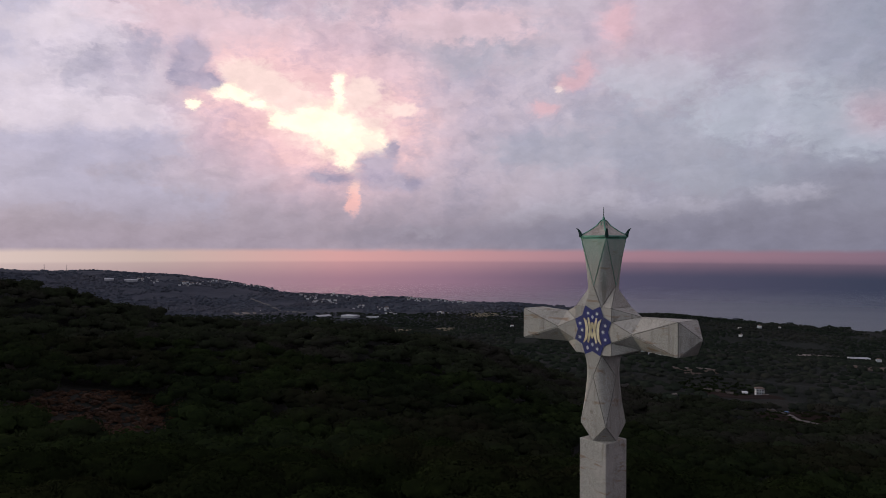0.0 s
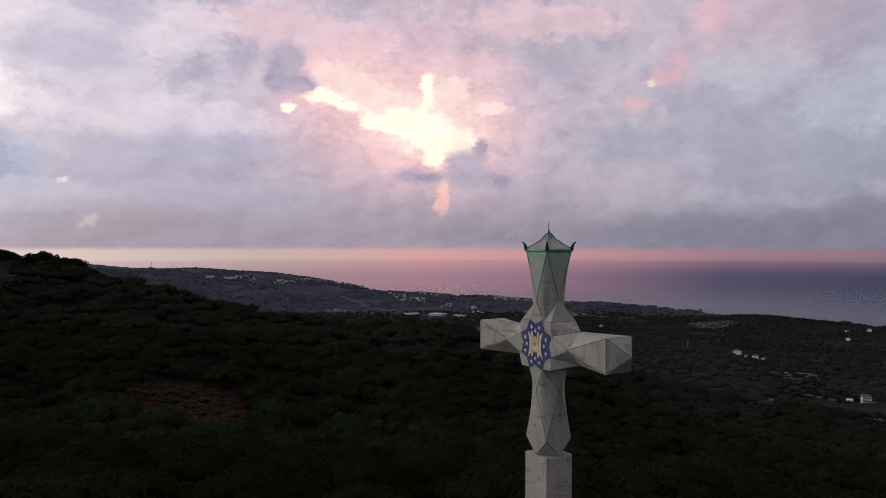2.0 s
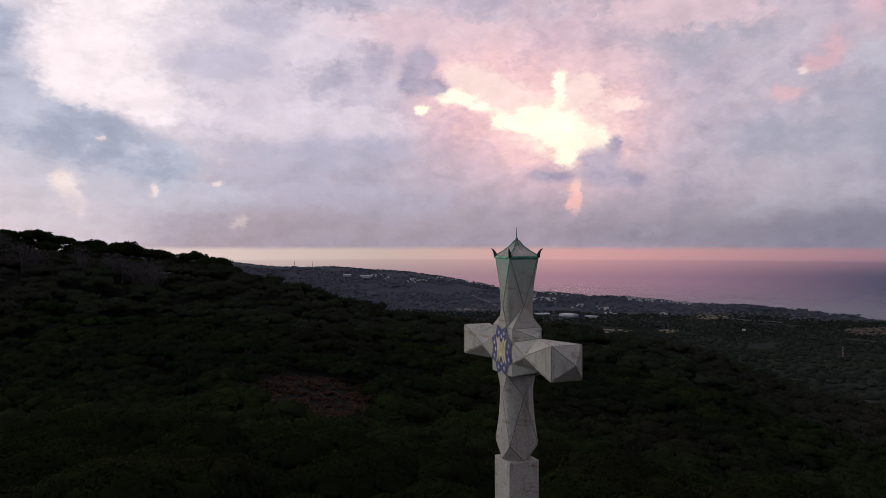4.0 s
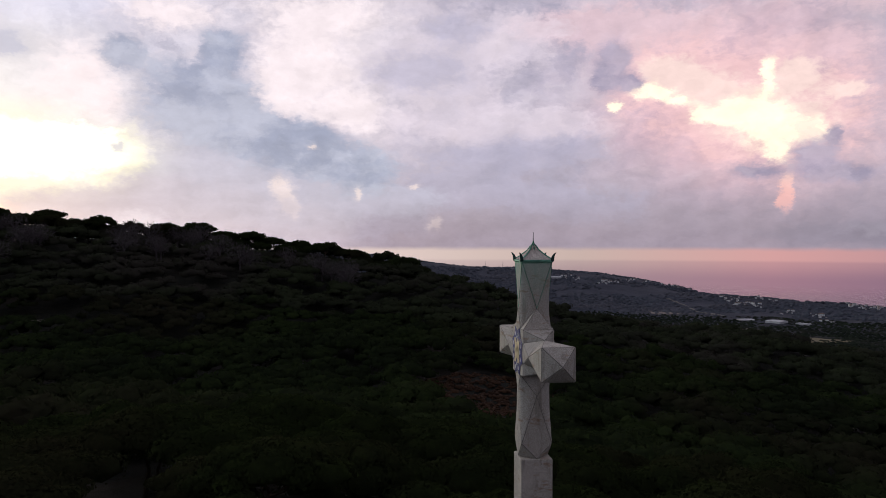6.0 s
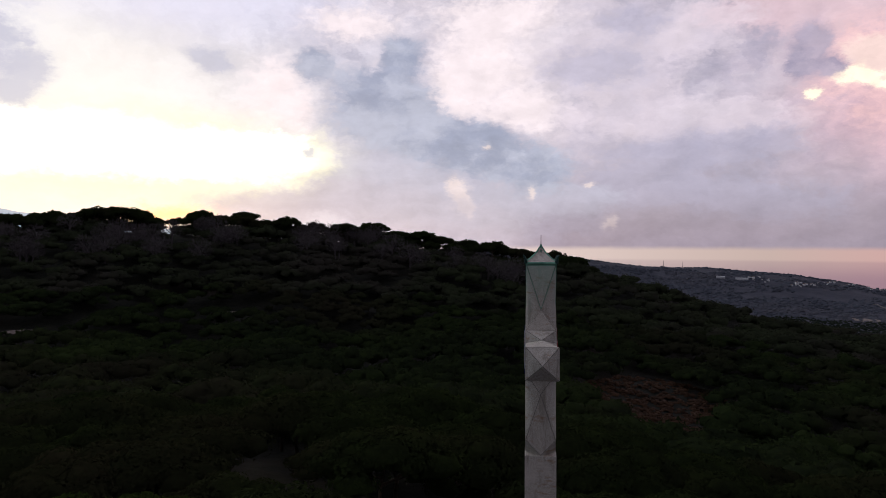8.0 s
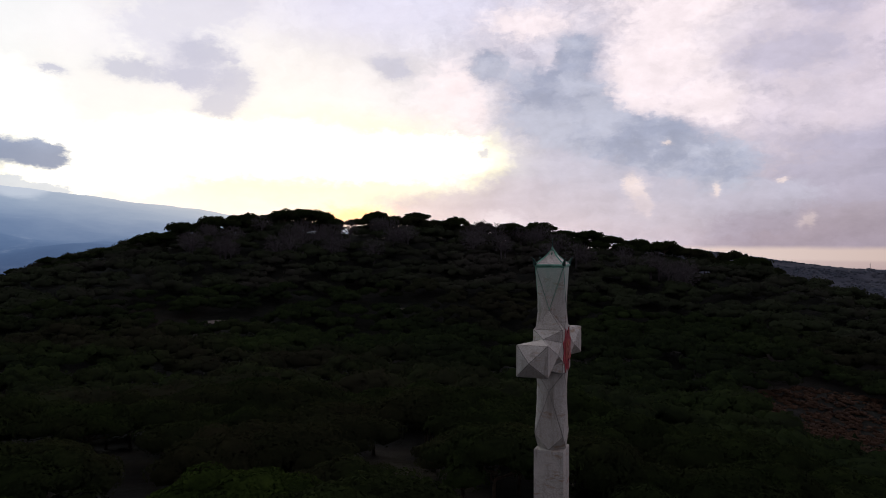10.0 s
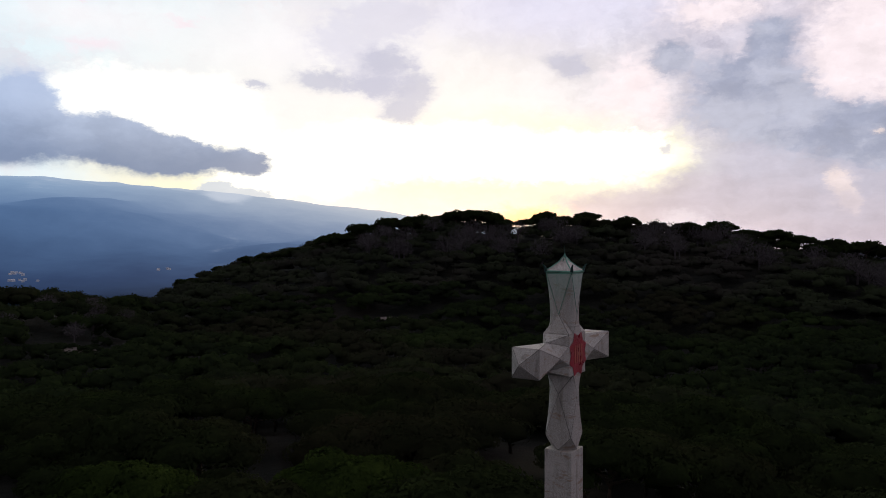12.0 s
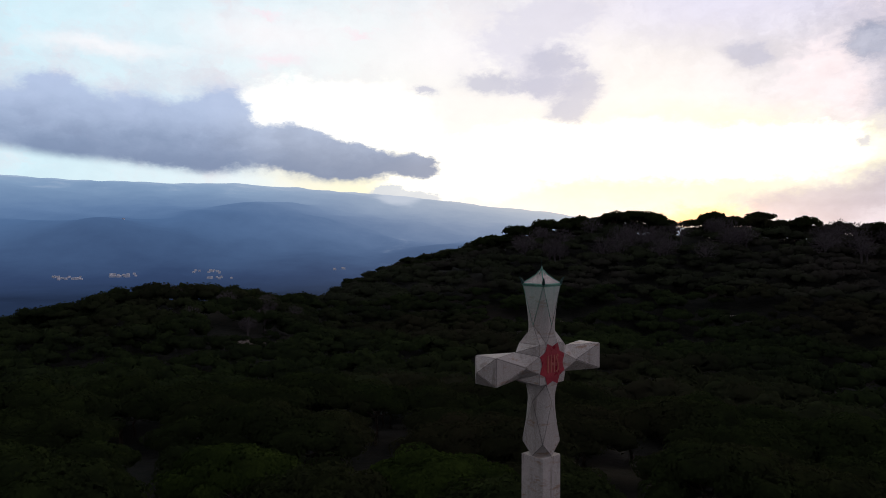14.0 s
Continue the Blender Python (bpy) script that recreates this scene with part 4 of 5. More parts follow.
            for pts in ([(-0.17, 0.2), (-0.17, -0.2)], [(-0.06, 0.2), (-0.06, -0.2)], [(0.06, 0.2), (0.06, -0.2)], [(-0.06, 0.0), (0.06, 0.0)],
                        [(0.2, 0.17), (0.16, 0.2), (0.14, 0.13), (0.17, 0.04), (0.2, -0.04), (0.19, -0.15), (0.14, -0.2)]):
                bm = bmesh.new()
                stroke(bm, pts, 0.045, to, 0.044, 0.03)
                part("letter_stroke", bm, FADED, star, "faded letter stroke")
    # copper strips down the edges of the upper shaft
    corners = square(0.312, 0.312, 14.18)
    mids = diamond(0.308, 0.308, 13.25)
    for i in range(4):
        for j in (i, (i + 1) % 4):
            part("edge_strip", rod(bmesh.new(), corners[i], mids[j], 0.0055, 0.0045, 5), COPPER if i != 2 else DARK_COPPER, cross, "thin green copper strip")
    # cornice, hipped roof, horns, finial
    bm = box(bmesh.new(), -0.335, -0.335, 14.176, 0.335, 0.335, 14.226, 0.012)
    box(bm, -0.315, -0.315, 14.15, 0.315, 0.315, 14.175, 0.006)
    part("cornice", bm, COPPER, cross, "green copper cornice")
    rows = [(0.318, 14.227), (0.20, 14.318), (0.095, 14.42), (0.03, 14.53)]
    for i in range(4):
        quads = [square(a, a, z) for a, z in rows]
        bm = bmesh.new()
        for p, q in zip(quads, quads[1:]):
            bm.faces.new([bm.verts.new(v) for v in (p[i], p[(i + 1) % 4], q[(i + 1) % 4], q[i])])
        part("roof_panel", bm, ROOF_TILE, cross, "mottled mosaic roof slope")
        bm = bmesh.new()
        for p, q in zip(quads, quads[1:]):
            rod(bm, p[i], q[i], 0.017, 0.014, 6)
        part("roof_rib", bm, COPPER, cross, "green copper hip rib")
        out = Vector((math.copysign(1, quads[0][i].x), math.copysign(1, quads[0][i].y), 0)).normalized()
        bm = bmesh.new()
        base = out * 0.44 + Vector((0, 0, 14.2))
        path = [(0.0, 0.0, 0.042), (0.010, 0.05, 0.036), (0.028, 0.10, 0.026), (0.06, 0.145, 0.016), (0.095, 0.17, 0.004)]
        for (a0, b0, w0), (a1, b1, w1) in zip(path, path[1:]):
            rod(bm, base + out * a0 + Vector((0, 0, b0)), base + out * a1 + Vector((0, 0, b1)), w0, w1, 7)
        part("horn", bm, DARK_COPPER, cross, "dark copper corner horn")
    bm = bmesh.new()
    for (r0, z0), (r1, z1) in zip([(0.105, 14.40), (0.085, 14.45), (0.05, 14.50), (0.028, 14.56)], [(0.085, 14.45), (0.05, 14.50), (0.028, 14.56), (0.01, 14.61)]):
        rod(bm, (0, 0, z0), (0, 0, z1), r0, r1, 8)
    part("finial_cap", bm, COPPER, cross, "pointed green copper cap")
    part("finial_rod", rod(bmesh.new(), (0, 0, 14.59), (0, 0, 14.79), 0.009, 0.005, 6), DARK_COPPER, cross, "thin lightning rod")


build_monument()


# ---------------------------------------------------------------- woods
_t = (1 + 5**0.5) / 2
ICO_V = np.array([(-1, _t, 0), (1, _t, 0), (-1, -_t, 0), (1, -_t, 0), (0, -1, _t), (0, 1, _t), (0, -1, -_t), (0, 1, -_t), (_t, 0, -1), (_t, 0, 1), (-_t, 0, -1), (-_t, 0, 1)], float)
ICO_V /= np.linalg.norm(ICO_V[0])
_near = np.linalg.norm(ICO_V[:, None] - ICO_V[None], axis=2) < 1.1
ICO_F = np.array([(i, j, k) if np.dot(np.cross(ICO_V[j] - ICO_V[i], ICO_V[k] - ICO_V[i]), ICO_V[i]) > 0 else (i, k, j)
                  for i in range(12) for j in range(i + 1, 12) for k in range(j + 1, 12) if _near[i, j] and _near[j, k] and _near[i, k]])


def crown_arrays(rng, clumps, tufts, size, thick=0.42, spread=1.0, ragged=0.22):
    """An umbrella crown of radius 1 about its base: clumps on a flat dome, each with a dark body and many small sprays of needles."""
    V, F, N, n = [], [], [], 0
    for c in range(clumps):
        rad = spread * math.sqrt((c + 0.5) / clumps) * rng.uniform(0.86, 1.08)
        a = c * 2.39996 + rng.uniform(-0.35, 0.35)
        dome = thick * (1 - 0.62 * rad * rad)
        mid = np.array((rad * math.cos(a) * 0.8, rad * math.sin(a) * 0.8, dome * rng.uniform(0.72, 1.12)))
        s = rng.uniform(0.75, 1.25) * (0.62 / math.sqrt(clumps) + 0.13)
        half = np.array((s * rng.uniform(0.9, 1.3), s * rng.uniform(0.9, 1.3), s * rng.uniform(0.5, 0.72)))
        V.append(mid + ICO_V * half * 0.88 * rng.uniform(1 - ragged, 1 + ragged * 0.6, (12, 1)))
        F.append(ICO_F + n)
        out = mid / np.linalg.norm(mid) * 0.55 + np.array((0, 0, 0.3))
        N.append(ICO_V * 0.6 + out)
        n += 12
        if tufts:
            w = rng.normal(size=(tufts, 3))
            w[:, 2] = np.where(rng.random(tufts) < 0.75, np.abs(w[:, 2]), w[:, 2])
            w /= np.linalg.norm(w, axis=1, keepdims=True)
            p = mid + w * half * rng.uniform(0.92, 1.12, (tufts, 1))
            t = np.cross(w, rng.normal(size=(tufts, 3)))
            t /= np.linalg.norm(t, axis=1, keepdims=True) + 1e-9
            b = np.cross(w, t) * 0.8 + w * rng.uniform(0.05, 0.5, (tufts, 1))
            k = size * rng.uniform(0.6, 1.4, (tufts, 1))
            t *= np.where((np.cross(t, b) * (w * 0.6 + out)).sum(1, keepdims=True) > 0, 1.0, -1.0)
            V.append(np.stack([p - t * k, p + t * k, p + b * k * 1.5], 1).reshape(-1, 3))
            N.append(np.repeat(w * 0.6 + out + rng.normal(size=(tufts, 3)) * 0.16, 3, axis=0))
            F.append(np.arange(3 * tufts).reshape(-1, 3) + n)
            n += 3 * tufts
    N = np.concatenate(N)
    return np.concatenate(V), np.concatenate(F), N / np.linalg.norm(N, axis=1, keepdims=True)


def trunk_mesh(rng, height, radius, limbs, reach):
    bm = bmesh.new()
    pts = [Vector((0, 0, -0.08))]
    for k in range(1, 5):
        pts.append(Vector((rng.uniform(-0.03, 0.03) * k, rng.uniform(-0.03, 0.03) * k, height * k / 4)))
    for k in range(4):
        rod(bm, pts[k], pts[k + 1], radius * (1 - 0.17 * k), radius * (1 - 0.17 * (k + 1)), 6)
    for q in range(limbs):
        a = 2 * math.pi * (q + rng.uniform(-0.3, 0.3)) / limbs
        s = pts[3].lerp(pts[4], rng.uniform(0.0, 0.9))
        e = Vector((math.cos(a) * reach * rng.uniform(0.5, 0.9), math.sin(a) * reach * rng.uniform(0.5, 0.9), height + rng.uniform(0.05, 0.22)))
        m = s.lerp(e, 0.55) + Vector((0, 0, -0.04))
        rod(bm, s, m, radius * 0.42, radius * 0.28, 5)
        rod(bm, m, e, radius * 0.28, radius * 0.1, 5)
    return mesh_of(bm, "trunk", BARK, True)


def pine_kinds(count, clumps, tufts, size, seed, stem, mat=NEEDLES):
    """Meshes for pines of crown radius 1; the trunk's height is stem."""
    out = []
    for k in range(count):
        rng = np.random.default_rng(seed + k)
        v, f, w = crown_arrays(rng, clumps, tufts, size, rng.uniform(0.34, 0.5))
        v[:, 2] += stem * 0.92
        out.append((raw_mesh("crown", v, f, mat, True, w), trunk_mesh(rng, stem, 0.045, 6, 0.75)))
    return out


def plant(kind, name, m, label, group):
    ob = empty(name, m, label, "tree", group)
    for nm, me in (("crown", kind[0]), ("trunk", kind[1])):
        new(nm, me).parent = ob
    return ob


rng = np.random.default_rng(11)
NEAR_PINES = pine_kinds(5, 22, 280, 0.030, 100, 0.75)
SKYLIT_PINES = pine_kinds(2, 26, 420, 0.025, 130, 0.75, NEEDLES_SKYLIT)
RIDGE_PINES = pine_kinds(6, 20, 46, 0.075, 200, 1.0)

CLEARINGS = [(25.5, 150, 13, 36), (21.5, 118, 6, 14), (-20.5, 520, 26, 40), (-24, 470, 24, 40), (-12.5, 470, 20, 22), (-26.5, 560, 30, 22), (-25.8, 385, 22, 34), (-17.6, 400, 12, 14), (74.8, 222, 22, 7), (99, 150, 9, 8), (61, 236, 16, 6)]


def in_clearing(x, y):
    hit = np.zeros(np.shape(x), bool)
    for a, d, w, l in CLEARINGS:
        cx, cy = polar(a, d)
        ux, uy = -math.sin(radians(a)), math.cos(radians(a))
        dx, dy = x - cx, y - cy
        hit |= ((dx * ux + dy * uy) / l) ** 2 + ((dx * uy - dy * ux) / w) ** 2 < 1
    return hit


def scatter(spacing, r0, r1, a0, a1, seed):
    """Jittered places on the slopes, with no tree on bare ground or on the beach."""
    g = np.random.default_rng(seed)
    xs, ys = np.meshgrid(np.arange(-r1, r1, spacing), np.arange(-r1, r1, spacing))
    xs = (xs + g.uniform(-0.42, 0.42, xs.shape) * spacing).ravel()
    ys = (ys + g.uniform(-0.42, 0.42, ys.shape) * spacing).ravel()
    r, az = np.hypot(xs, ys), np.degrees(np.arctan2(-xs, ys))
    ok = (r > r0) & (r < r1) & (az > a0) & (az < a1) & ~in_clearing(xs, ys) & (np.hypot(xs - 3.2, ys - 14.3) > 9) & (np.hypot(xs + 18.5, ys - 12.6) > 6) & (np.hypot(xs + 19.5, ys - 1.8) > 5.5)
    return xs[ok], ys[ok], g


def joined_wood(name, xs, ys, g, kinds, scale_low, scale_high, mat, label, sink=0.0, stem=0.6):
    """Many far crowns as one piece of woodland."""
    V, F, N, n = [], [], [], 0
    zs = ground_z(xs, ys)
    for x, y, z in zip(xs, ys, zs):
        v, f, u = kinds[g.integers(len(kinds))]
        s = g.uniform(scale_low, scale_high)
        a = g.uniform(0, 6.283)
        c, q = math.cos(a) * s, math.sin(a) * s
        w = np.empty_like(v)
        w[:, 0] = v[:, 0] * c - v[:, 1] * q + x
        w[:, 1] = v[:, 0] * q + v[:, 1] * c + y
        w[:, 2] = (v[:, 2] + stem) * s * g.uniform(0.85, 1.15) + z - sink
        V.append(w)
        N.append(np.stack([(u[:, 0] * c - u[:, 1] * q) / s, (u[:, 0] * q + u[:, 1] * c) / s, u[:, 2]], 1))
        F.append(f + n)
        n += len(v)
    ob = new(name, raw_mesh(name, np.concatenate(V), np.concatenate(F), mat, True, np.concatenate(N)))
    return tagged(ob, label, "woodland", kind="stuff")


def build_woods():
    # pines near the monument, one by one
    xs, ys, g = scatter(6.6, 14, 92, -38, 128, 1)
    order = np.argsort(np.hypot(xs, ys))[:168]
    for i in order:
        x, y = xs[i], ys[i]
        r = math.hypot(x, y)
        s = g.uniform(3.6, 5.0) * (0.9 if r < 45 else 1.05)
        lift = g.uniform(0.9, 1.1)
        plant(NEAR_PINES[g.integers(5)], "pine_tree", pose(x, y, float(ground_z(x, y)) - 0.2, 0, 0, g.uniform(0, 360)) @ Matrix.Diagonal((s, s, s * lift, 1)),
              "dark green pine with a broad rounded crown", "pines below the monument")
    for k, (x, y, s, h) in enumerate(((-18.5, 12.6, 4.2, 4.1), (-19.5, 1.8, 4.0, 4.1))):
        plant(SKYLIT_PINES[k], "pine_tree", pose(x, y, float(ground_z(x, y)) - 0.2, 0, 0, 40 + 70 * k) @ Matrix.Diagonal((s, s, h, 1)), "pine with a broad rounded crown, sky light put into its green", "pines below the monument")
    plant(NEAR_PINES[2], "pine_tree", pose(-15.5, 7.2, float(ground_z(-15.5, 7.2)) - 0.2, 0, 0, 10) @ Matrix.Diagonal((3.6, 3.6, 4.2, 1)), "dark green pine with a broad rounded crown", "pines below the monument")
    rest = np.setdiff1d(np.arange(len(xs)), order)
    # skyline pines along the ridge
    k = 0
    for az in np.arange(33.0, 93.0, 0.52):
        a = az + g.uniform(-0.28, 0.28)
        d = 350 + g.uniform(-16, 14) + 10 * math.sin(az * 0.21)
        x, y = polar(a, d)
        if 65.6 < a < 66.7:
            continue
        s = g.uniform(5.2, 8.0) * (0.6 if a > 82 else 0.9 if 45 < a < 60 else 1.0)
        tall = g.uniform(0.88, 1.12)
        plant(RIDGE_PINES[g.integers(6)], "umbrella_pine", pose(x, y, float(ground_z(x, y)) - 0.3, g.uniform(-3, 3), g.uniform(-3, 3), g.uniform(0, 360)) @ Matrix.Diagonal((s, s, s * tall, 1)),
              "dark umbrella pine silhouetted on the ridge", "umbrella pines on the ridge")
    # closed woodland between them
    kinds = [crown_arrays(np.random.default_rng(300 + q), 9, 30, 0.06, 0.46, ragged=0.16) for q in range(6)]
    x1, y1, g1 = scatter(7.6, 80, 250, -42, 130, 2)
    x1, y1 = np.concatenate([xs[rest], x1]), np.concatenate([ys[rest], y1])
    joined_wood("pine_wood", x1, y1, g1, kinds, 3.8, 6.0, NEEDLES_FAR, "closed dark pine wood over the slopes", 0.5)
    light = [crown_arrays(np.random.default_rng(330 + q), 7, 14, 0.085, 0.42, ragged=0.16) for q in range(6)]
    x2, y2, g2 = scatter(8.6, 250, 420, -45, 128, 3)
    keep = (np.hypot(x2, y2) < 332) | (ripple(x2, y2, 15, 3.0) > -0.45) | (np.degrees(np.arctan2(-x2, y2)) < 38) | (np.degrees(np.arctan2(-x2, y2)) > 86)
    keep &= (np.hypot(x2, y2) < 322) | (np.abs(np.degrees(np.arctan2(-x2, y2)) - 66.1) > 0.8)
    x2, y2 = x2[keep], y2[keep]
    joined_wood("pine_wood", x2, y2, g2, light, 4.2, 6.4, NEEDLES_RIDGE, "closed dark pine wood along the ridge", 1.2)
    tiny = [crown_arrays(np.random.default_rng(380 + q), 1, 0, 0.24, 0.5) for q in range(5)]
    x3, y3, g3 = scatter(9.0, 420, 1720, -46, 22, 4)
    keep = ripple(x3, y3, 75, 9.0) + 0.5 * ripple(x3, y3, 28, 2.0) > -0.75
    x3, y3 = x3[keep], y3[keep]
    keep = ground_z(x3, y3) > SEA + 3
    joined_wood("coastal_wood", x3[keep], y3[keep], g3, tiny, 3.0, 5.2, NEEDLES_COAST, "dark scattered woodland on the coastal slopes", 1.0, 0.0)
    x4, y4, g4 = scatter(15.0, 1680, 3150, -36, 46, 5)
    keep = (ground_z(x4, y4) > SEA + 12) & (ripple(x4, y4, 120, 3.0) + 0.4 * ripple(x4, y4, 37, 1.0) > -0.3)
    joined_wood("coastal_wood", x4[keep], y4[keep], g4, tiny, 4.5, 8.0, NEEDLES_HAZED, "far woodland on the coastal hills, haze put into its colour", 1.8, 0.0)


def bare_tree_mesh(seed):
    """A leafless tree: trunk, limbs and a soft round haze of twigs."""
    g = np.random.default_rng(seed)
    bm = bmesh.new()
    rod(bm, (0, 0, -0.1), (0, 0, 0.5), 0.05, 0.035, 5)
    for q in range(9):
        a, e = g.uniform(0, 6.283), g.uniform(0.5, 1.3)
        s = Vector((0, 0, g.uniform(0.3, 0.5)))
        t = s + Vector((math.cos(a) * math.cos(e), math.sin(a) * math.cos(e), math.sin(e))) * g.uniform(0.4, 0.6)
        rod(bm, s, t, 0.024, 0.01, 4)
    for w in range(520):
        d = Vector(g.normal(size=3)).normalized()
        p = Vector((0, 0, 0.68)) + Vector((d.x * 0.52, d.y * 0.52, d.z * 0.4)) * g.random() ** 0.4
        n = (d + Vector(g.normal(size=3)) * 0.5 + Vector((0, 0, 0.4))).normalized() * g.uniform(0.07, 0.14)
        c = n.cross(Vector(g.normal(size=3))).normalized() * 0.011
        bm.faces.new((bm.verts.new(p - c), bm.verts.new(p + c), bm.verts.new(p + n)))
    return mesh_of(bm, "branches", GREY_TWIG)


def build_bare_trees():
    kinds = [bare_tree_mesh(s) for s in range(4)]
    g = np.random.default_rng(21)
    for k in range(64):
        az = g.uniform(38, 78) if k < 52 else g.uniform(95, 108)
        d = g.uniform(288, 332) if k < 52 else g.uniform(150, 205)
        x, y = polar(az, d)
        s = g.uniform(7.6, 10.6) if k < 52 else g.uniform(4.0, 5.5)
        ob = empty("bare_tree", pose(x, y, float(ground_z(x, y)) + 1.0, 0, 0, g.uniform(0, 360)) @ Matrix.Diagonal((s, s, s, 1)), "leafless grey tree among the pines", "tree", "bare trees on the slope")
        new("crown", kinds[k % 4]).parent = ob


def build_scrub():
    """Low bushes over the clearings."""
    g = np.random.default_rng(31)
    kinds = [crown_arrays(np.random.default_rng(390 + q), 5, 20, 0.1, 0.6) for q in range(4)]
    xs, ys = [], []
    for a, d, w, l in CLEARINGS[2:3] + CLEARINGS[6:]:
        for _ in range(int(w * l * 0.16) + 6):
            q, e = g.uniform(0, 6.283), math.sqrt(g.random())
            cx, cy = polar(a, d)
            ux, uy = -math.sin(radians(a)), math.cos(radians(a))
            p, f = e * w * math.cos(q), e * l * math.sin(q)
            xs.append(cx + uy * p + ux * f)
            ys.append(cy - ux * p + uy * f)
    joined_wood("scrub", np.array(xs), np.array(ys), g, kinds, 0.7, 2.1, NEEDLES_FAR, "low dark scrub over the clearings", 0.1, 0.0)
    brush = [crown_arrays(np.random.default_rng(420 + q), 4, 26, 0.1, 0.5) for q in range(4)]
    xs, ys = [], []
    for _ in range(620):
        q, e = g.uniform(0, 6.283), math.sqrt(g.random())
        x, y = polar(25.5 + 6.2 * e * math.cos(q) - 2.2 * e * math.sin(q), 150 + 40 * e * math.sin(q))
        xs.append(x)
        ys.append(y)
    joined_wood("dry_brush", np.array(xs), np.array(ys), g, brush, 0.5, 1.5, DRY, "reddish brown dry brush in a clearing", 0.15, 0.0)


build_woods()
build_scrub()
build_bare_trees()


# ---------------------------------------------------------------- houses, fields and tracks
def patch(name, az, el, width, depth, mat, label, category, lift=0.5, start=60.0, seed=0, at_r=None):
    """A bare piece of ground that follows the slope, width across and depth away from the monument."""
    if at_r is None:
        x0, y0, z0, r = spot(az, el, start)
    else:
        x0, y0 = polar(az, at_r)
    ux, uy = -math.sin(radians(az)), math.cos(radians(az))
    g = np.random.default_rng(seed + int(abs(az) * 10))
    n, k = 22, 5
    wob = 1 + 0.22 * np.array([math.sin(2 * math.pi * i / n * 3 + g.uniform(0, 1)) * g.uniform(0.2, 1) for i in range(n)])
    V = [(x0, y0, float(ground_z(x0, y0)) + lift)]
    for q in range(1, k + 1):
        for i in range(n):
            a, f = 2 * math.pi * i / n, q / k * wob[i]
            p, l = f * width / 2 * math.cos(a), f * depth / 2 * math.sin(a)
            x, y = x0 + uy * p + ux * l, y0 - ux * p + uy * l
            V.append((x, y, float(ground_z(x, y)) + lift * (1.0 if q < k else -0.3)))
    bm = bmesh.new()
    vs = [bm.verts.new(v) for v in V]
    for i in range(n):
        j = (i + 1) % n
        bm.faces.new((vs[0], vs[1 + i], vs[1 + j]))
        for q in range(k - 1):
            bm.faces.new((vs[1 + q * n + i], vs[1 + (q + 1) * n + i], vs[1 + (q + 1) * n + j], vs[1 + q * n + j]))
    return tagged(new(name, mesh_of(bm, name, mat, True)), label, category, kind="structure")


def house_kind(w, d, h, storeys, hipped, seed):
    """A small whitewashed house with a pitched roof and real window openings filled with panes."""
    g = np.random.default_rng(seed)
    home = empty("house", Matrix(), "small whitewashed house with a clay tile roof", "house", "houses on the coast")
    part("wall", box(bmesh.new(), -w / 2, -d / 2, -3, w / 2, d / 2, h), WHITEWASH, home)
    bm = bmesh.new()
    e, top = 0.4, h + w * 0.2
    a = [bm.verts.new(p) for p in ((-w / 2 - e, -d / 2 - e, h), (w / 2 + e, -d / 2 - e, h), (w / 2 + e, d / 2 + e, h), (-w / 2 - e, d / 2 + e, h))]
    b = [bm.verts.new(p) for p in ((-w * 0.2 if hipped else -w / 2 - e, 0, top), (w * 0.2 if hipped else w / 2 + e, 0, top))]
    for f in ((a[0], a[1], b[1], b[0]), (a[2], a[3], b[0], b[1]), (a[1], a[2], b[1]), (a[3], a[0], b[0]), (a[3], a[2], a[1], a[0])):
        bm.faces.new(f)
    part("roof", bm, CLAY, home)
    part("chimney", box(bmesh.new(), w * 0.15, -0.4, h, w * 0.15 + 0.7, 0.4, top + 0.7), WHITEWASH, home)
    for s in range(storeys):
        for q in range(3):
            x = (q - 1) * w / 3.2
            z = 1.0 + s * 2.8
            win = part("window", box(bmesh.new(), x - 0.55, -d / 2 - 0.05, z, x + 0.55, -d / 2 + 0.1, z + 1.25), WHITEWASH, home)
            part("pane", box(bmesh.new(), x - 0.45, -d / 2 - 0.08, z + 0.1, x + 0.45, -d / 2, z + 1.15), PANE, win)
    return home


# degrees to the left of +y and above eye level at which the coast's houses are seen from over the monument
HOUSES = [(22.63, -2.5), (21.67, -2.64), (19.74, -2.84), (19.3, -2.89), (18.86, -2.85), (17.81, -2.74), (16.54, -2.8), (14.92, -2.99), (14.58, -3.04), (14.24, -3.08), (13.9, -3.13), (13.52, -3.18), (13.14, -3.27), (12.8, -3.32), (11.16, -3.86), (10.82, -4.0), (10.47, -4.13), (10.21, -3.96), (9.91, -4.31), (9.38, -4.19), (8.86, -4.41), (8.94, -3.75), (8.37, -3.84), (7.85, -3.93)]
TOWN = [(6.7, -4.83), (4.83, -4.93), (4.47, -5.07), (4.11, -5.33), (9.29, -6.25), (2.5, -4.14), (2.06, -4.22), (1.52, -4.27), (0.98, -4.22), (0.35, -4.22), (-0.28, -4.27), (-0.86, -4.35), (-1.4, -4.4), (-5.48, -6.32), (-0.01, -5.29), (-22.38, -6.0), (-23.71, -5.9), (-22.46, -6.57), (-25.05, -5.84), (-15.4, -8.06), (-16.03, -8.17), (-16.65, -8.27), (-17.18, -8.37), (-31.17, -7.81)]


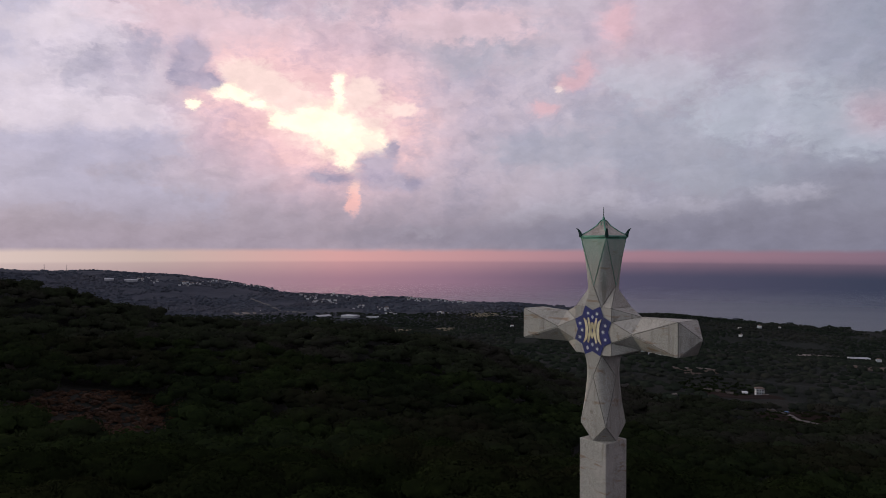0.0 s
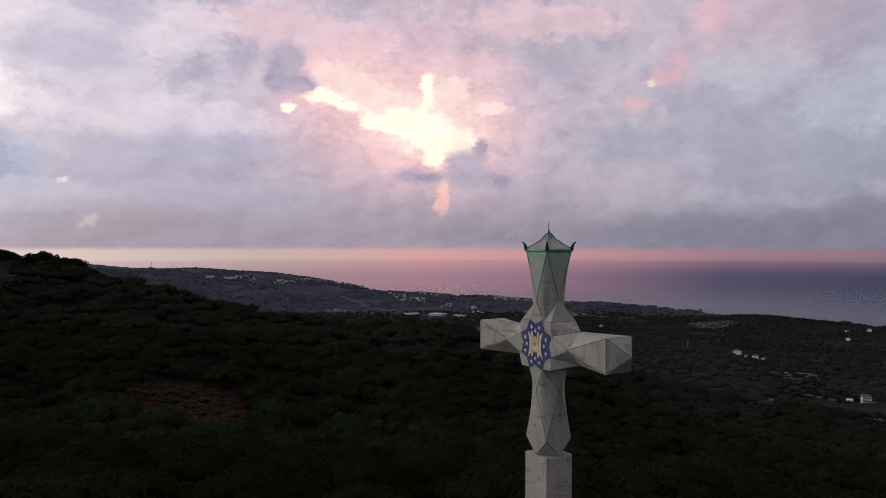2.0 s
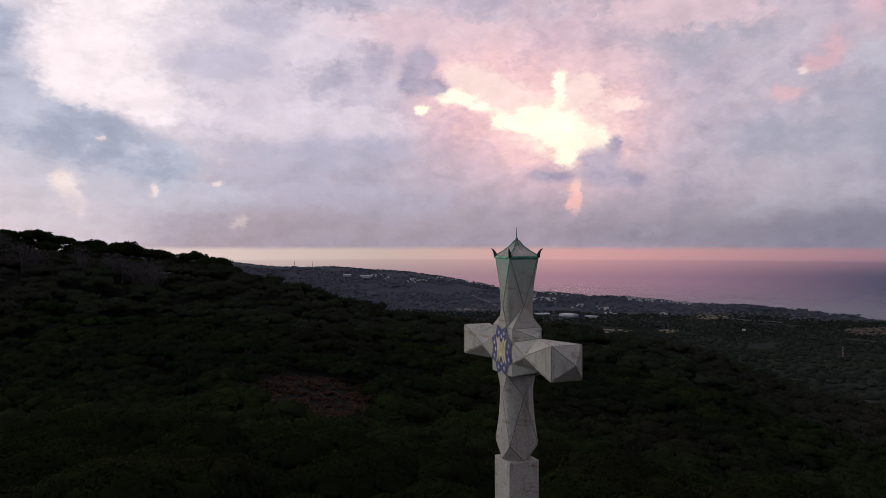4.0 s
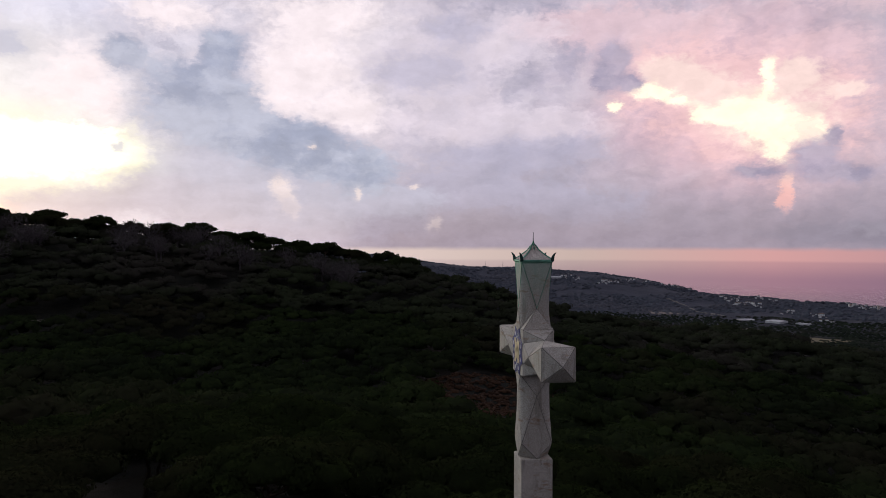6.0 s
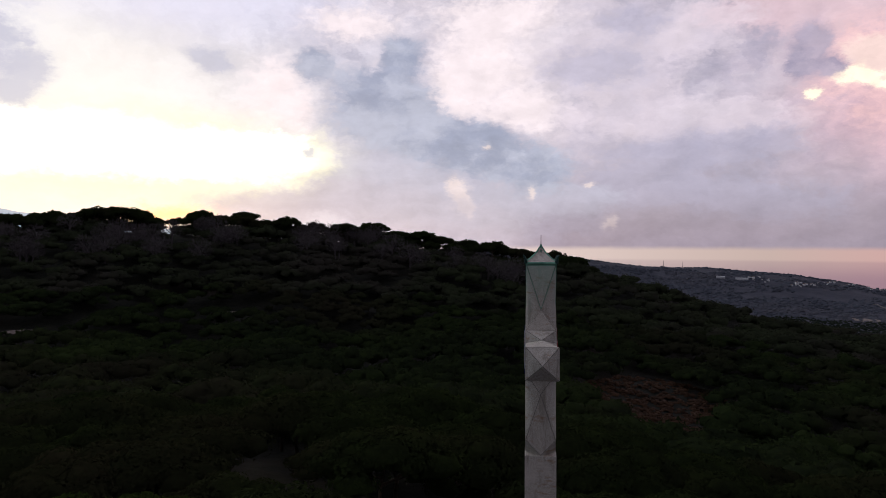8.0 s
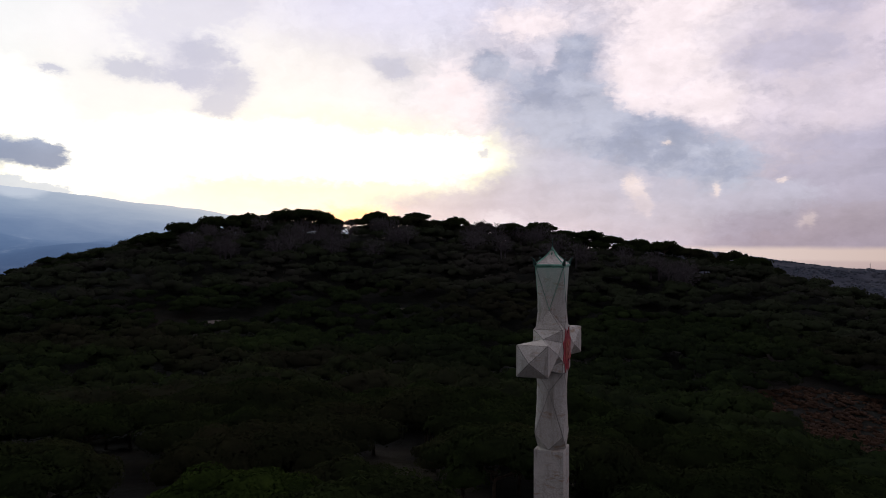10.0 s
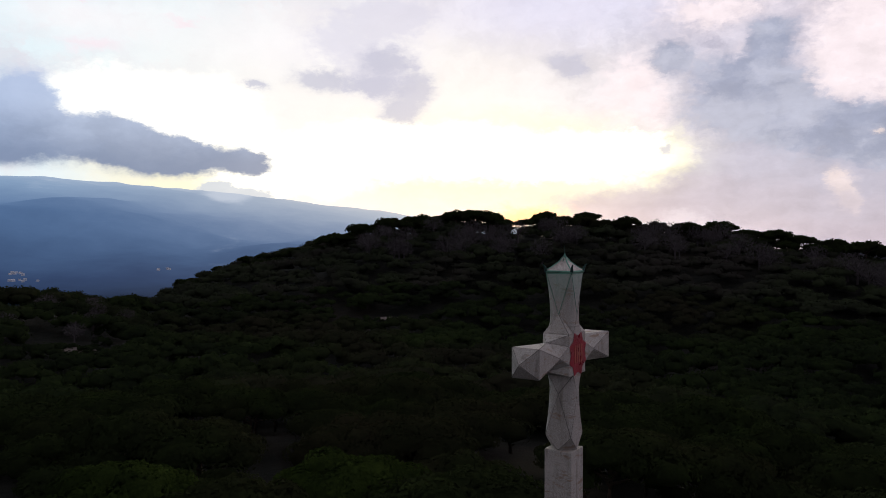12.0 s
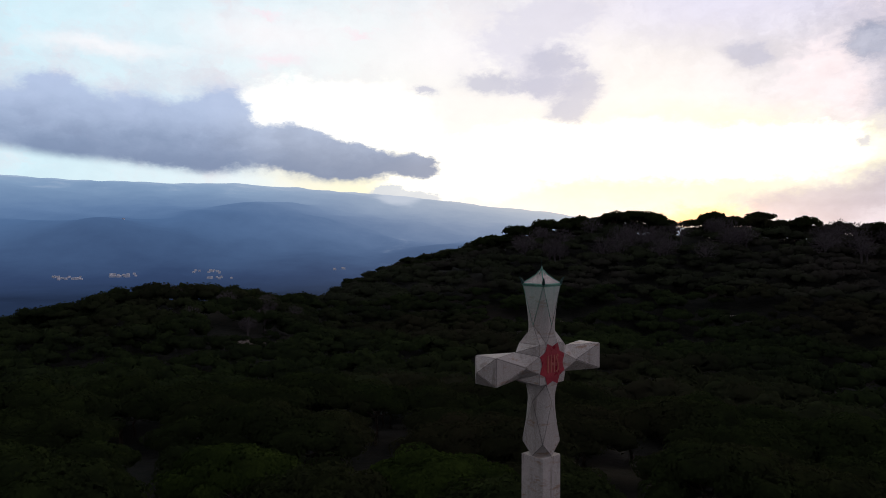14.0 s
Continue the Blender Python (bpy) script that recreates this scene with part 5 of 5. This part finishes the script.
def build_houses():
    g = np.random.default_rng(5)
    kinds = [house_kind(11, 9, 5.6, 2, False, 1), house_kind(14, 9, 6.2, 2, True, 2), house_kind(9, 8, 3.4, 1, False, 3), house_kind(17, 11, 8.6, 3, True, 4)]
    village = house_kind(13, 9, 5.0, 2, False, 5)
    for ob in village.children:
        if ob.name.startswith("roof"):
            ob.data.materials[0] = PALE_ROOF
    tagged(village, "pale house in a far valley village", "house", "valley villages")
    village.matrix_world = pose(*polar(110.8, 2300), float(range_z(np.array([110.8]), np.array([2300.0]))[0]) + 2, 0, 0, 100) @ Matrix.Scale(0.6, 4)
    used = set()
    places = HOUSES + TOWN
    extra = [(a + g.uniform(-0.45, 0.45), e + g.uniform(-0.14, 0.10)) for a, e in places if -3 < a < 24 for _ in range(5)]
    for i, (a, e) in enumerate(places + extra):
        x, y, z, r = spot(a, e, 300)
        if r > 4200 or z < SEA + 4:
            continue
        k = int(g.integers(4))
        m = pose(x, y, z + 2.2, 0, 0, a + g.uniform(-40, 40)) @ Matrix.Scale(0.7, 4)
        if k in used:
            copy_thing(kinds[k], pose(x, y, z + 1.6, 0, 0, a + g.uniform(-40, 40)) @ Matrix.Scale(g.uniform(0.36, 0.7), 4))
        else:
            kinds[k].matrix_world = m
            used.add(k)
    for k in range(4):
        if k not in used:
            x, y, z, r = spot(12.0 + k, -3.4, 300)
            kinds[k].matrix_world = pose(x, y, z, 0, 0, 30 * k)
    # far villages in the valley before the mountains
    for a, e, n in ((114.5, -2.65, 16), (110.8, -2.5, 20), (105.0, -2.3, 9), (94.75, -2.1, 4), (104.0, -2.75, 6)):
        for q in range(n):
            b, f = a + g.uniform(-1.0, 1.0), math.tan(radians(e + g.uniform(-0.1, 0.1)))
            r = np.arange(1300, 3600, 4.0)
            hit = np.nonzero(14 + r * f <= range_z(np.full(len(r), b), r))[0]
            if len(hit):
                x, y = polar(b, float(r[hit[0]]))
                copy_thing(village, pose(x, y, float(range_z(np.array([b]), r[hit[:1]])[0]) + 1.2, 0, 0, b + g.uniform(-40, 40)) @ Matrix.Scale(g.uniform(0.55, 1.0), 4))


def greenhouse(az, el, length, bays, label, turn=0.0):
    x, y, z, r = spot(az, el, 300)
    shed = empty("greenhouse", pose(x, y, z + (4.5 if r > 1800 else 1.5), 0, 0, az + turn) @ Matrix.Diagonal((0.75, 0.75, 0.5, 1)), label, "greenhouse", "greenhouses on the plain")
    for q in range(bays):
        bm = bmesh.new()
        y0 = (q - bays / 2) * 9.0
        prof = [(0, -9), (0, 3.0), (1.6, 4.3), (4.3, 5.0), (7.0, 4.3), (8.6, 3.0), (8.6, -9)]
        ends = [[bm.verts.new((s * length / 2, y0 + p, h)) for p, h in prof] for s in (-1, 1)]
        for i in range(len(prof) - 1):
            bm.faces.new((ends[0][i], ends[0][i + 1], ends[1][i + 1], ends[1][i]))
        bm.faces.new(ends[0])
        bm.faces.new(ends[1][::-1])
        part("roof_bay", bm, PLASTIC, shed)


def build_villa():
    """The white two-storey house on the slope, with its annex, terrace and retaining walls."""
    x, y, z, r = spot(-23.73, -10.62, 200)
    villa = empty("villa", pose(x, y, z + 0.6, 0, 0, -23.7 + 14) @ Matrix.Scale(0.58, 4), "white two-storey villa with a balcony and low clay roof", "house")
    part("wall", box(bmesh.new(), -4.2, -3.6, -4, 4.2, 3.6, 6.0, 0.05), WHITEWASH, villa)
    bm = bmesh.new()
    for z0, e in ((6.0, 0.7), (6.3, 0.5)):
        box(bm, -4.2 - e, -3.6 - e, z0, 4.2 + e, 3.6 + e, z0 + 0.28)
    a = [bm.verts.new(p) for p in ((-4.7, -4.1, 6.6), (4.7, -4.1, 6.6), (4.7, 4.1, 6.6), (-4.7, 4.1, 6.6), (-2.0, 0, 7.9), (2.0, 0, 7.9))]
    for f in ((0, 1, 5, 4), (2, 3, 4, 5), (1, 2, 5), (3, 0, 4)):
        bm.faces.new([a[i] for i in f])
    part("roof", bm, CLAY, villa, "low clay tile roof")
    balcony = part("balcony", box(bmesh.new(), -4.2, -5.2, 2.7, 4.6, -3.6, 2.95), WHITEWASH, villa)
    part("parapet", box(bmesh.new(), -4.2, -5.2, 2.95, 4.6, -5.0, 3.7), WHITEWASH, balcony)
    part("lower_terrace", box(bmesh.new(), 2.0, -6.4, -3.0, 8.5, -3.6, 0.8), TRACK, villa, "pale stone terrace")
    for s in range(2):
        for q in range(3):
            cx, cz = -2.6 + q * 2.6, 0.6 + s * 3.0
            win = part("window", box(bmesh.new(), cx - 0.7, -3.68, cz, cx + 0.7, -3.5, cz + 1.5), STEEL, villa)
            part("pane", box(bmesh.new(), cx - 0.6, -3.72, cz + 0.1, cx + 0.6, -3.6, cz + 1.4), PANE, win)
    annex = empty("outbuilding", pose(*polar(-22.75, r - 2), z + 0.3, 0, 0, -10) @ Matrix.Scale(0.5, 4), "low white outbuilding beside the villa", "shed")
    part("wall", box(bmesh.new(), -3.2, -2.2, -3, 3.2, 2.2, 2.2), WHITEWASH, annex)
    bm = bmesh.new()
    v = [bm.verts.new(p) for p in ((-3.6, -2.6, 2.2), (3.6, -2.6, 2.2), (3.6, 2.6, 3.1), (-3.6, 2.6, 3.1), (-3.6, -2.6, 2.0), (3.6, -2.6, 2.0), (3.6, 2.6, 2.9), (-3.6, 2.6, 2.9))]
    for f in ((0, 1, 2, 3), (7, 6, 5, 4), (0, 4, 5, 1), (1, 5, 6, 2), (2, 6, 7, 3), (3, 7, 4, 0)):
        bm.faces.new([v[i] for i in f])
    part("roof", bm, WHITEWASH, annex)
    for a, w in ((-21.7, 7), (-20.9, 6), (-20.2, 8)):
        px, py = polar(a, r - 6)
        ruin = empty("stone_hut", pose(px, py, float(ground_z(px, py)) + 0.3, 0, 0, a + 20) @ Matrix.Scale(0.6, 4), "roofless pale stone hut on the terrace", "ruin", "terrace ruins")
        for x0, y0, x1, y1 in ((-w / 2, -2, w / 2, -1.7), (-w / 2, 1.7, w / 2, 2), (-w / 2, -1.7, -w / 2 + 0.3, 1.7), (w / 2 - 0.3, -1.7, w / 2, 1.7), (-0.15, -1.7, 0.15, 1.7)):
            part("wall", box(bmesh.new(), x0, y0, -2, x1, y1, 1.9), TRACK, ruin)


def lane(name, points, width, mat, label, category, lift=0.7, start=200.0):
    """A strip of bare ground along points (az, el) as seen from over the monument, draped on the slope."""
    ends = [Vector(spot(a, e, start)[:2]) for a, e in points]
    line = []
    for p, q in zip(ends, ends[1:]):
        n = max(2, int((q - p).length / 4))
        line += [p.lerp(q, i / n) for i in range(n)]
    line.append(ends[-1])
    bm, rows = bmesh.new(), []
    for i, p in enumerate(line):
        d = (line[min(i + 1, len(line) - 1)] - line[max(i - 1, 0)]).normalized()
        w = width * (0.36 + 0.16 * math.sin(1.7 * i) + 0.1 * math.sin(0.6 * i + 1))
        side = Vector((-d.y, d.x)) * w
        rows.append([bm.verts.new((c.x, c.y, float(ground_z(c.x, c.y)) + h)) for c, h in ((p + side * 1.15, -0.4), (p + side, lift), (p - side, lift), (p - side * 1.15, -0.4))])
    for p, q in zip(rows, rows[1:]):
        for c in range(3):
            bm.faces.new((p[c], p[c + 1], q[c + 1], q[c]))
    return tagged(new(name, mesh_of(bm, name, mat, True)), label, category, kind="structure")


def mast(az, el, height, banded, label):
    x, y, z, r = spot(az, el, 300)
    pole = empty("radio_mast", pose(x, y, z), label, "mast")
    n = 7
    for q in range(n):
        w = (0.55 if banded else 1.1) * (1 - 0.5 * q / n)
        part("section", rod(bmesh.new(), (0, 0, height * q / n), (0, 0, height * (q + 1) / n), w, w * 0.93, 6), (MAST_RED if q % 2 else WHITEWASH) if banded else STEEL, pole)
    part("antenna", rod(bmesh.new(), (0, 0, height), (0, 0, height * 1.15), 0.15, 0.08, 5), STEEL, pole)
    if banded:
        for q, h in enumerate((0.86, 0.93)):
            part("platform", rod(bmesh.new(), (0, 0, height * h), (0, 0, height * h + 0.5), 1.1, 1.1, 8), STEEL, pole)


def street_lamp(az, el, height):
    """A lit lamp on a bent pole."""
    x, y, z, r = spot(az, el, 150)
    lamp = empty("street_lamp", pose(x, y, z, 0, 0, az), "lit white lamp on a thin steel pole", "street lamp", "lamps along the roads")
    bm = bmesh.new()
    rod(bm, (0, 0, -1), (0, 0, height * 0.9), 0.1, 0.07, 6)
    rod(bm, (0, 0, height * 0.9), (0, -0.8, height), 0.07, 0.05, 6)
    part("pole", bm, STEEL, lamp)
    head = part("lamp_head", box(bmesh.new(), -0.2, -1.5, height - 0.06, 0.2, -0.7, height + 0.1, 0.03), STEEL, lamp)
    part("bulb", box(bmesh.new(), -0.15, -1.3, height - 0.32, 0.15, -0.9, height - 0.07, 0.04), LAMPLIGHT, head, "glowing white bulb")


def pool_cover(az, el):
    """A taut blue sheet over a small basin with a stone kerb."""
    x, y, z, r = spot(az, el, 150)
    basin = empty("pool", pose(x, y, z + 0.5, 0, 0, az + 15), "small blue-covered garden pool with a stone rim", "pool")
    part("rim", box(bmesh.new(), -2.2, -1.5, -2.0, 2.2, 1.5, 0.15, 0.05), TERRACE, basin, "pale stone rim")
    part("cover", box(bmesh.new(), -1.9, -1.2, 0.1, 1.9, 1.2, 0.24, 0.04), TARP, basin, "bright blue cover")


def build_details():
    for az, el, h in ((-29.2, -15.5, 6.0), (15.4, -5.2, 7.0), (14.2, -5.15, 7.0)):
        street_lamp(az, el, h)
    pool_cover(-25.4, -11.75)
    build_houses()
    greenhouse(24.85, -2.5, 34, 3, "long white plastic greenhouse on the far hill")
    greenhouse(23.39, -2.61, 48, 3, "long white plastic greenhouse on the far hill")
    greenhouse(9.38, -5.51, 42, 3, "pale plastic greenhouse on the coastal plain", 25)
    greenhouse(7.31, -5.53, 44, 4, "pale plastic greenhouse on the coastal plain", -35)
    greenhouse(5.58, -5.64, 16, 4, "row of small pale greenhouse tunnels", 60)
    greenhouse(-30.0, -7.72, 34, 2, "long white greenhouse beside a field", 20)
    build_villa()
    mast(-11.91, -7.75, 14, True, "red and white banded radio mast")
    mast(28.95, -1.85, 26, False, "thin steel mast on the far hilltop")
    mast(27.55, -1.9, 26, False, "thin steel mast on the far hilltop")
    patch("field", 4.2, -6.7, 78, 60, FIELD, "dry ochre stubble field", "field", 1.0, 400)
    patch("field", -0.3, -6.5, 40, 50, FIELD, "dry ochre stubble field", "field", 1.0, 400)
    patch("field", -3.2, -5.41, 75, 70, FIELD, "pale fallow field near the shore", "field", 1.2, 400)
    patch("field", -13.5, -5.9, 90, 90, SOIL, "bare brown hill slope near the shore", "field", 1.2, 500)
    patch("field", 15.1, -5.15, 90, 50, TRACK, "pale graded earth beside a valley road", "field", 1.2, 400)
    patch("field", -27.2, -7.65, 70, 26, TRACK, "pale strip of bare farmland", "field", 1.0, 400)
    patch("field", -32.0, -8.2, 80, 40, SOIL, "ploughed brown field", "field", 1.0, 400)
    patch("bare_slope", -19.4, -9.17, 40, 46, SOIL, "bare brown slope with a dirt cutting", "bare ground", 0.5, 300)
    patch("dirt_track", -19.0, -9.05, 34, 8, TRACK, "pale dirt track cut into the slope", "track", 0.8, 300)
    patch("bare_slope", -22.5, -10.9, 50, 40, SCRUB, "bare brown terrace round the villa", "bare ground", 0.4, 250)
    patch("bare_slope", -26.5, -12.0, 50, 60, SCRUB, "bare brown slope below the villa", "bare ground", 0.4, 200)
    # terrace walls and tracks about the villa
    for line in ([(-24.4, -11.6), (-26.3, -12.2), (-28.4, -12.5), (-29.6, -12.7)], [(-28.9, -13.4), (-26.8, -14.0)], [(-26.0, -13.3), (-24.9, -13.9), (-24.0, -13.4)],
                 [(-15.9, -11.3), (-18.4, -12.1), (-20.6, -12.6)], [(-18.2, -11.0), (-16.6, -11.4)]):
        lane("dirt_track", line, 2.6, TERRACE, "pale terrace edge and dirt track on the slope", "track", 0.6, 150)
    lane("road", [(14.9, -4.05), (13.6, -4.55), (12.7, -5.0), (10.9, -5.25)], 9.0, LANE, "pale valley road winding to the town", "road", 1.5, 600)
    lane("road", [(15.6, -5.3), (14.2, -5.25), (13.0, -5.1)], 8.0, LANE, "pale valley road winding to the town", "road", 1.5, 600)
    lane("road", [(-2.9, -5.35), (-5.4, -5.55), (-8.0, -5.6)], 7.0, LANE, "pale shore road behind the headland", "road", 1.5, 600)
    patch("dirt_track", 75.2, 0, 13, 2.6, TRACK, "pale dirt track showing between the pines", "track", 0.4, at_r=224)
    patch("dirt_track", 61.0, 0, 11, 3.5, TRACK, "pale dirt track showing between the pines", "track", 0.4, at_r=236)
    patch("dirt_track", 99.5, 0, 8, 4, TRACK, "pale dirt track showing between the pines", "track", 0.4, at_r=150)
    patch("dirt_track", 113.5, 0, 9, 5, TRACK, "pale dirt track showing between the pines", "track", 0.4, at_r=110)


TARP = material("blue_sheet", (0.03, 0.12, 0.30), (0.06, 0.20, 0.44), 0.6, 3, 0.5, 0.1)
LAMPLIGHT = bpy.data.materials.new("lamp_glow")
LAMPLIGHT.use_nodes = True
_glow = Graph(LAMPLIGHT.node_tree)
_lit = _glow.node("ShaderNodeEmission")
_lit.inputs["Color"].default_value, _lit.inputs["Strength"].default_value = (1.0, 0.95, 0.85, 1), 4.0
_glow.put(_glow.node("ShaderNodeOutputMaterial").inputs[0], _lit.outputs[0])
TERRACE = material("pale_terrace_stone", (0.06, 0.05, 0.045), (0.17, 0.145, 0.13), 0.95, 0.6, 0.2, 0.2)
LANE = material("pale_road_surface", (0.07, 0.066, 0.064), (0.15, 0.142, 0.138), 0.9, 0.3, 0.05, 0.1)
PALE_ROOF = material("pale_roof", (0.45, 0.45, 0.48), (0.75, 0.74, 0.74), 0.8, 2, 0.2, 0.0)
MAST_RED = material("mast_red_paint", (0.25, 0.03, 0.02), (0.42, 0.06, 0.04), 0.6, 3, 0.5, 0.0)
build_details()
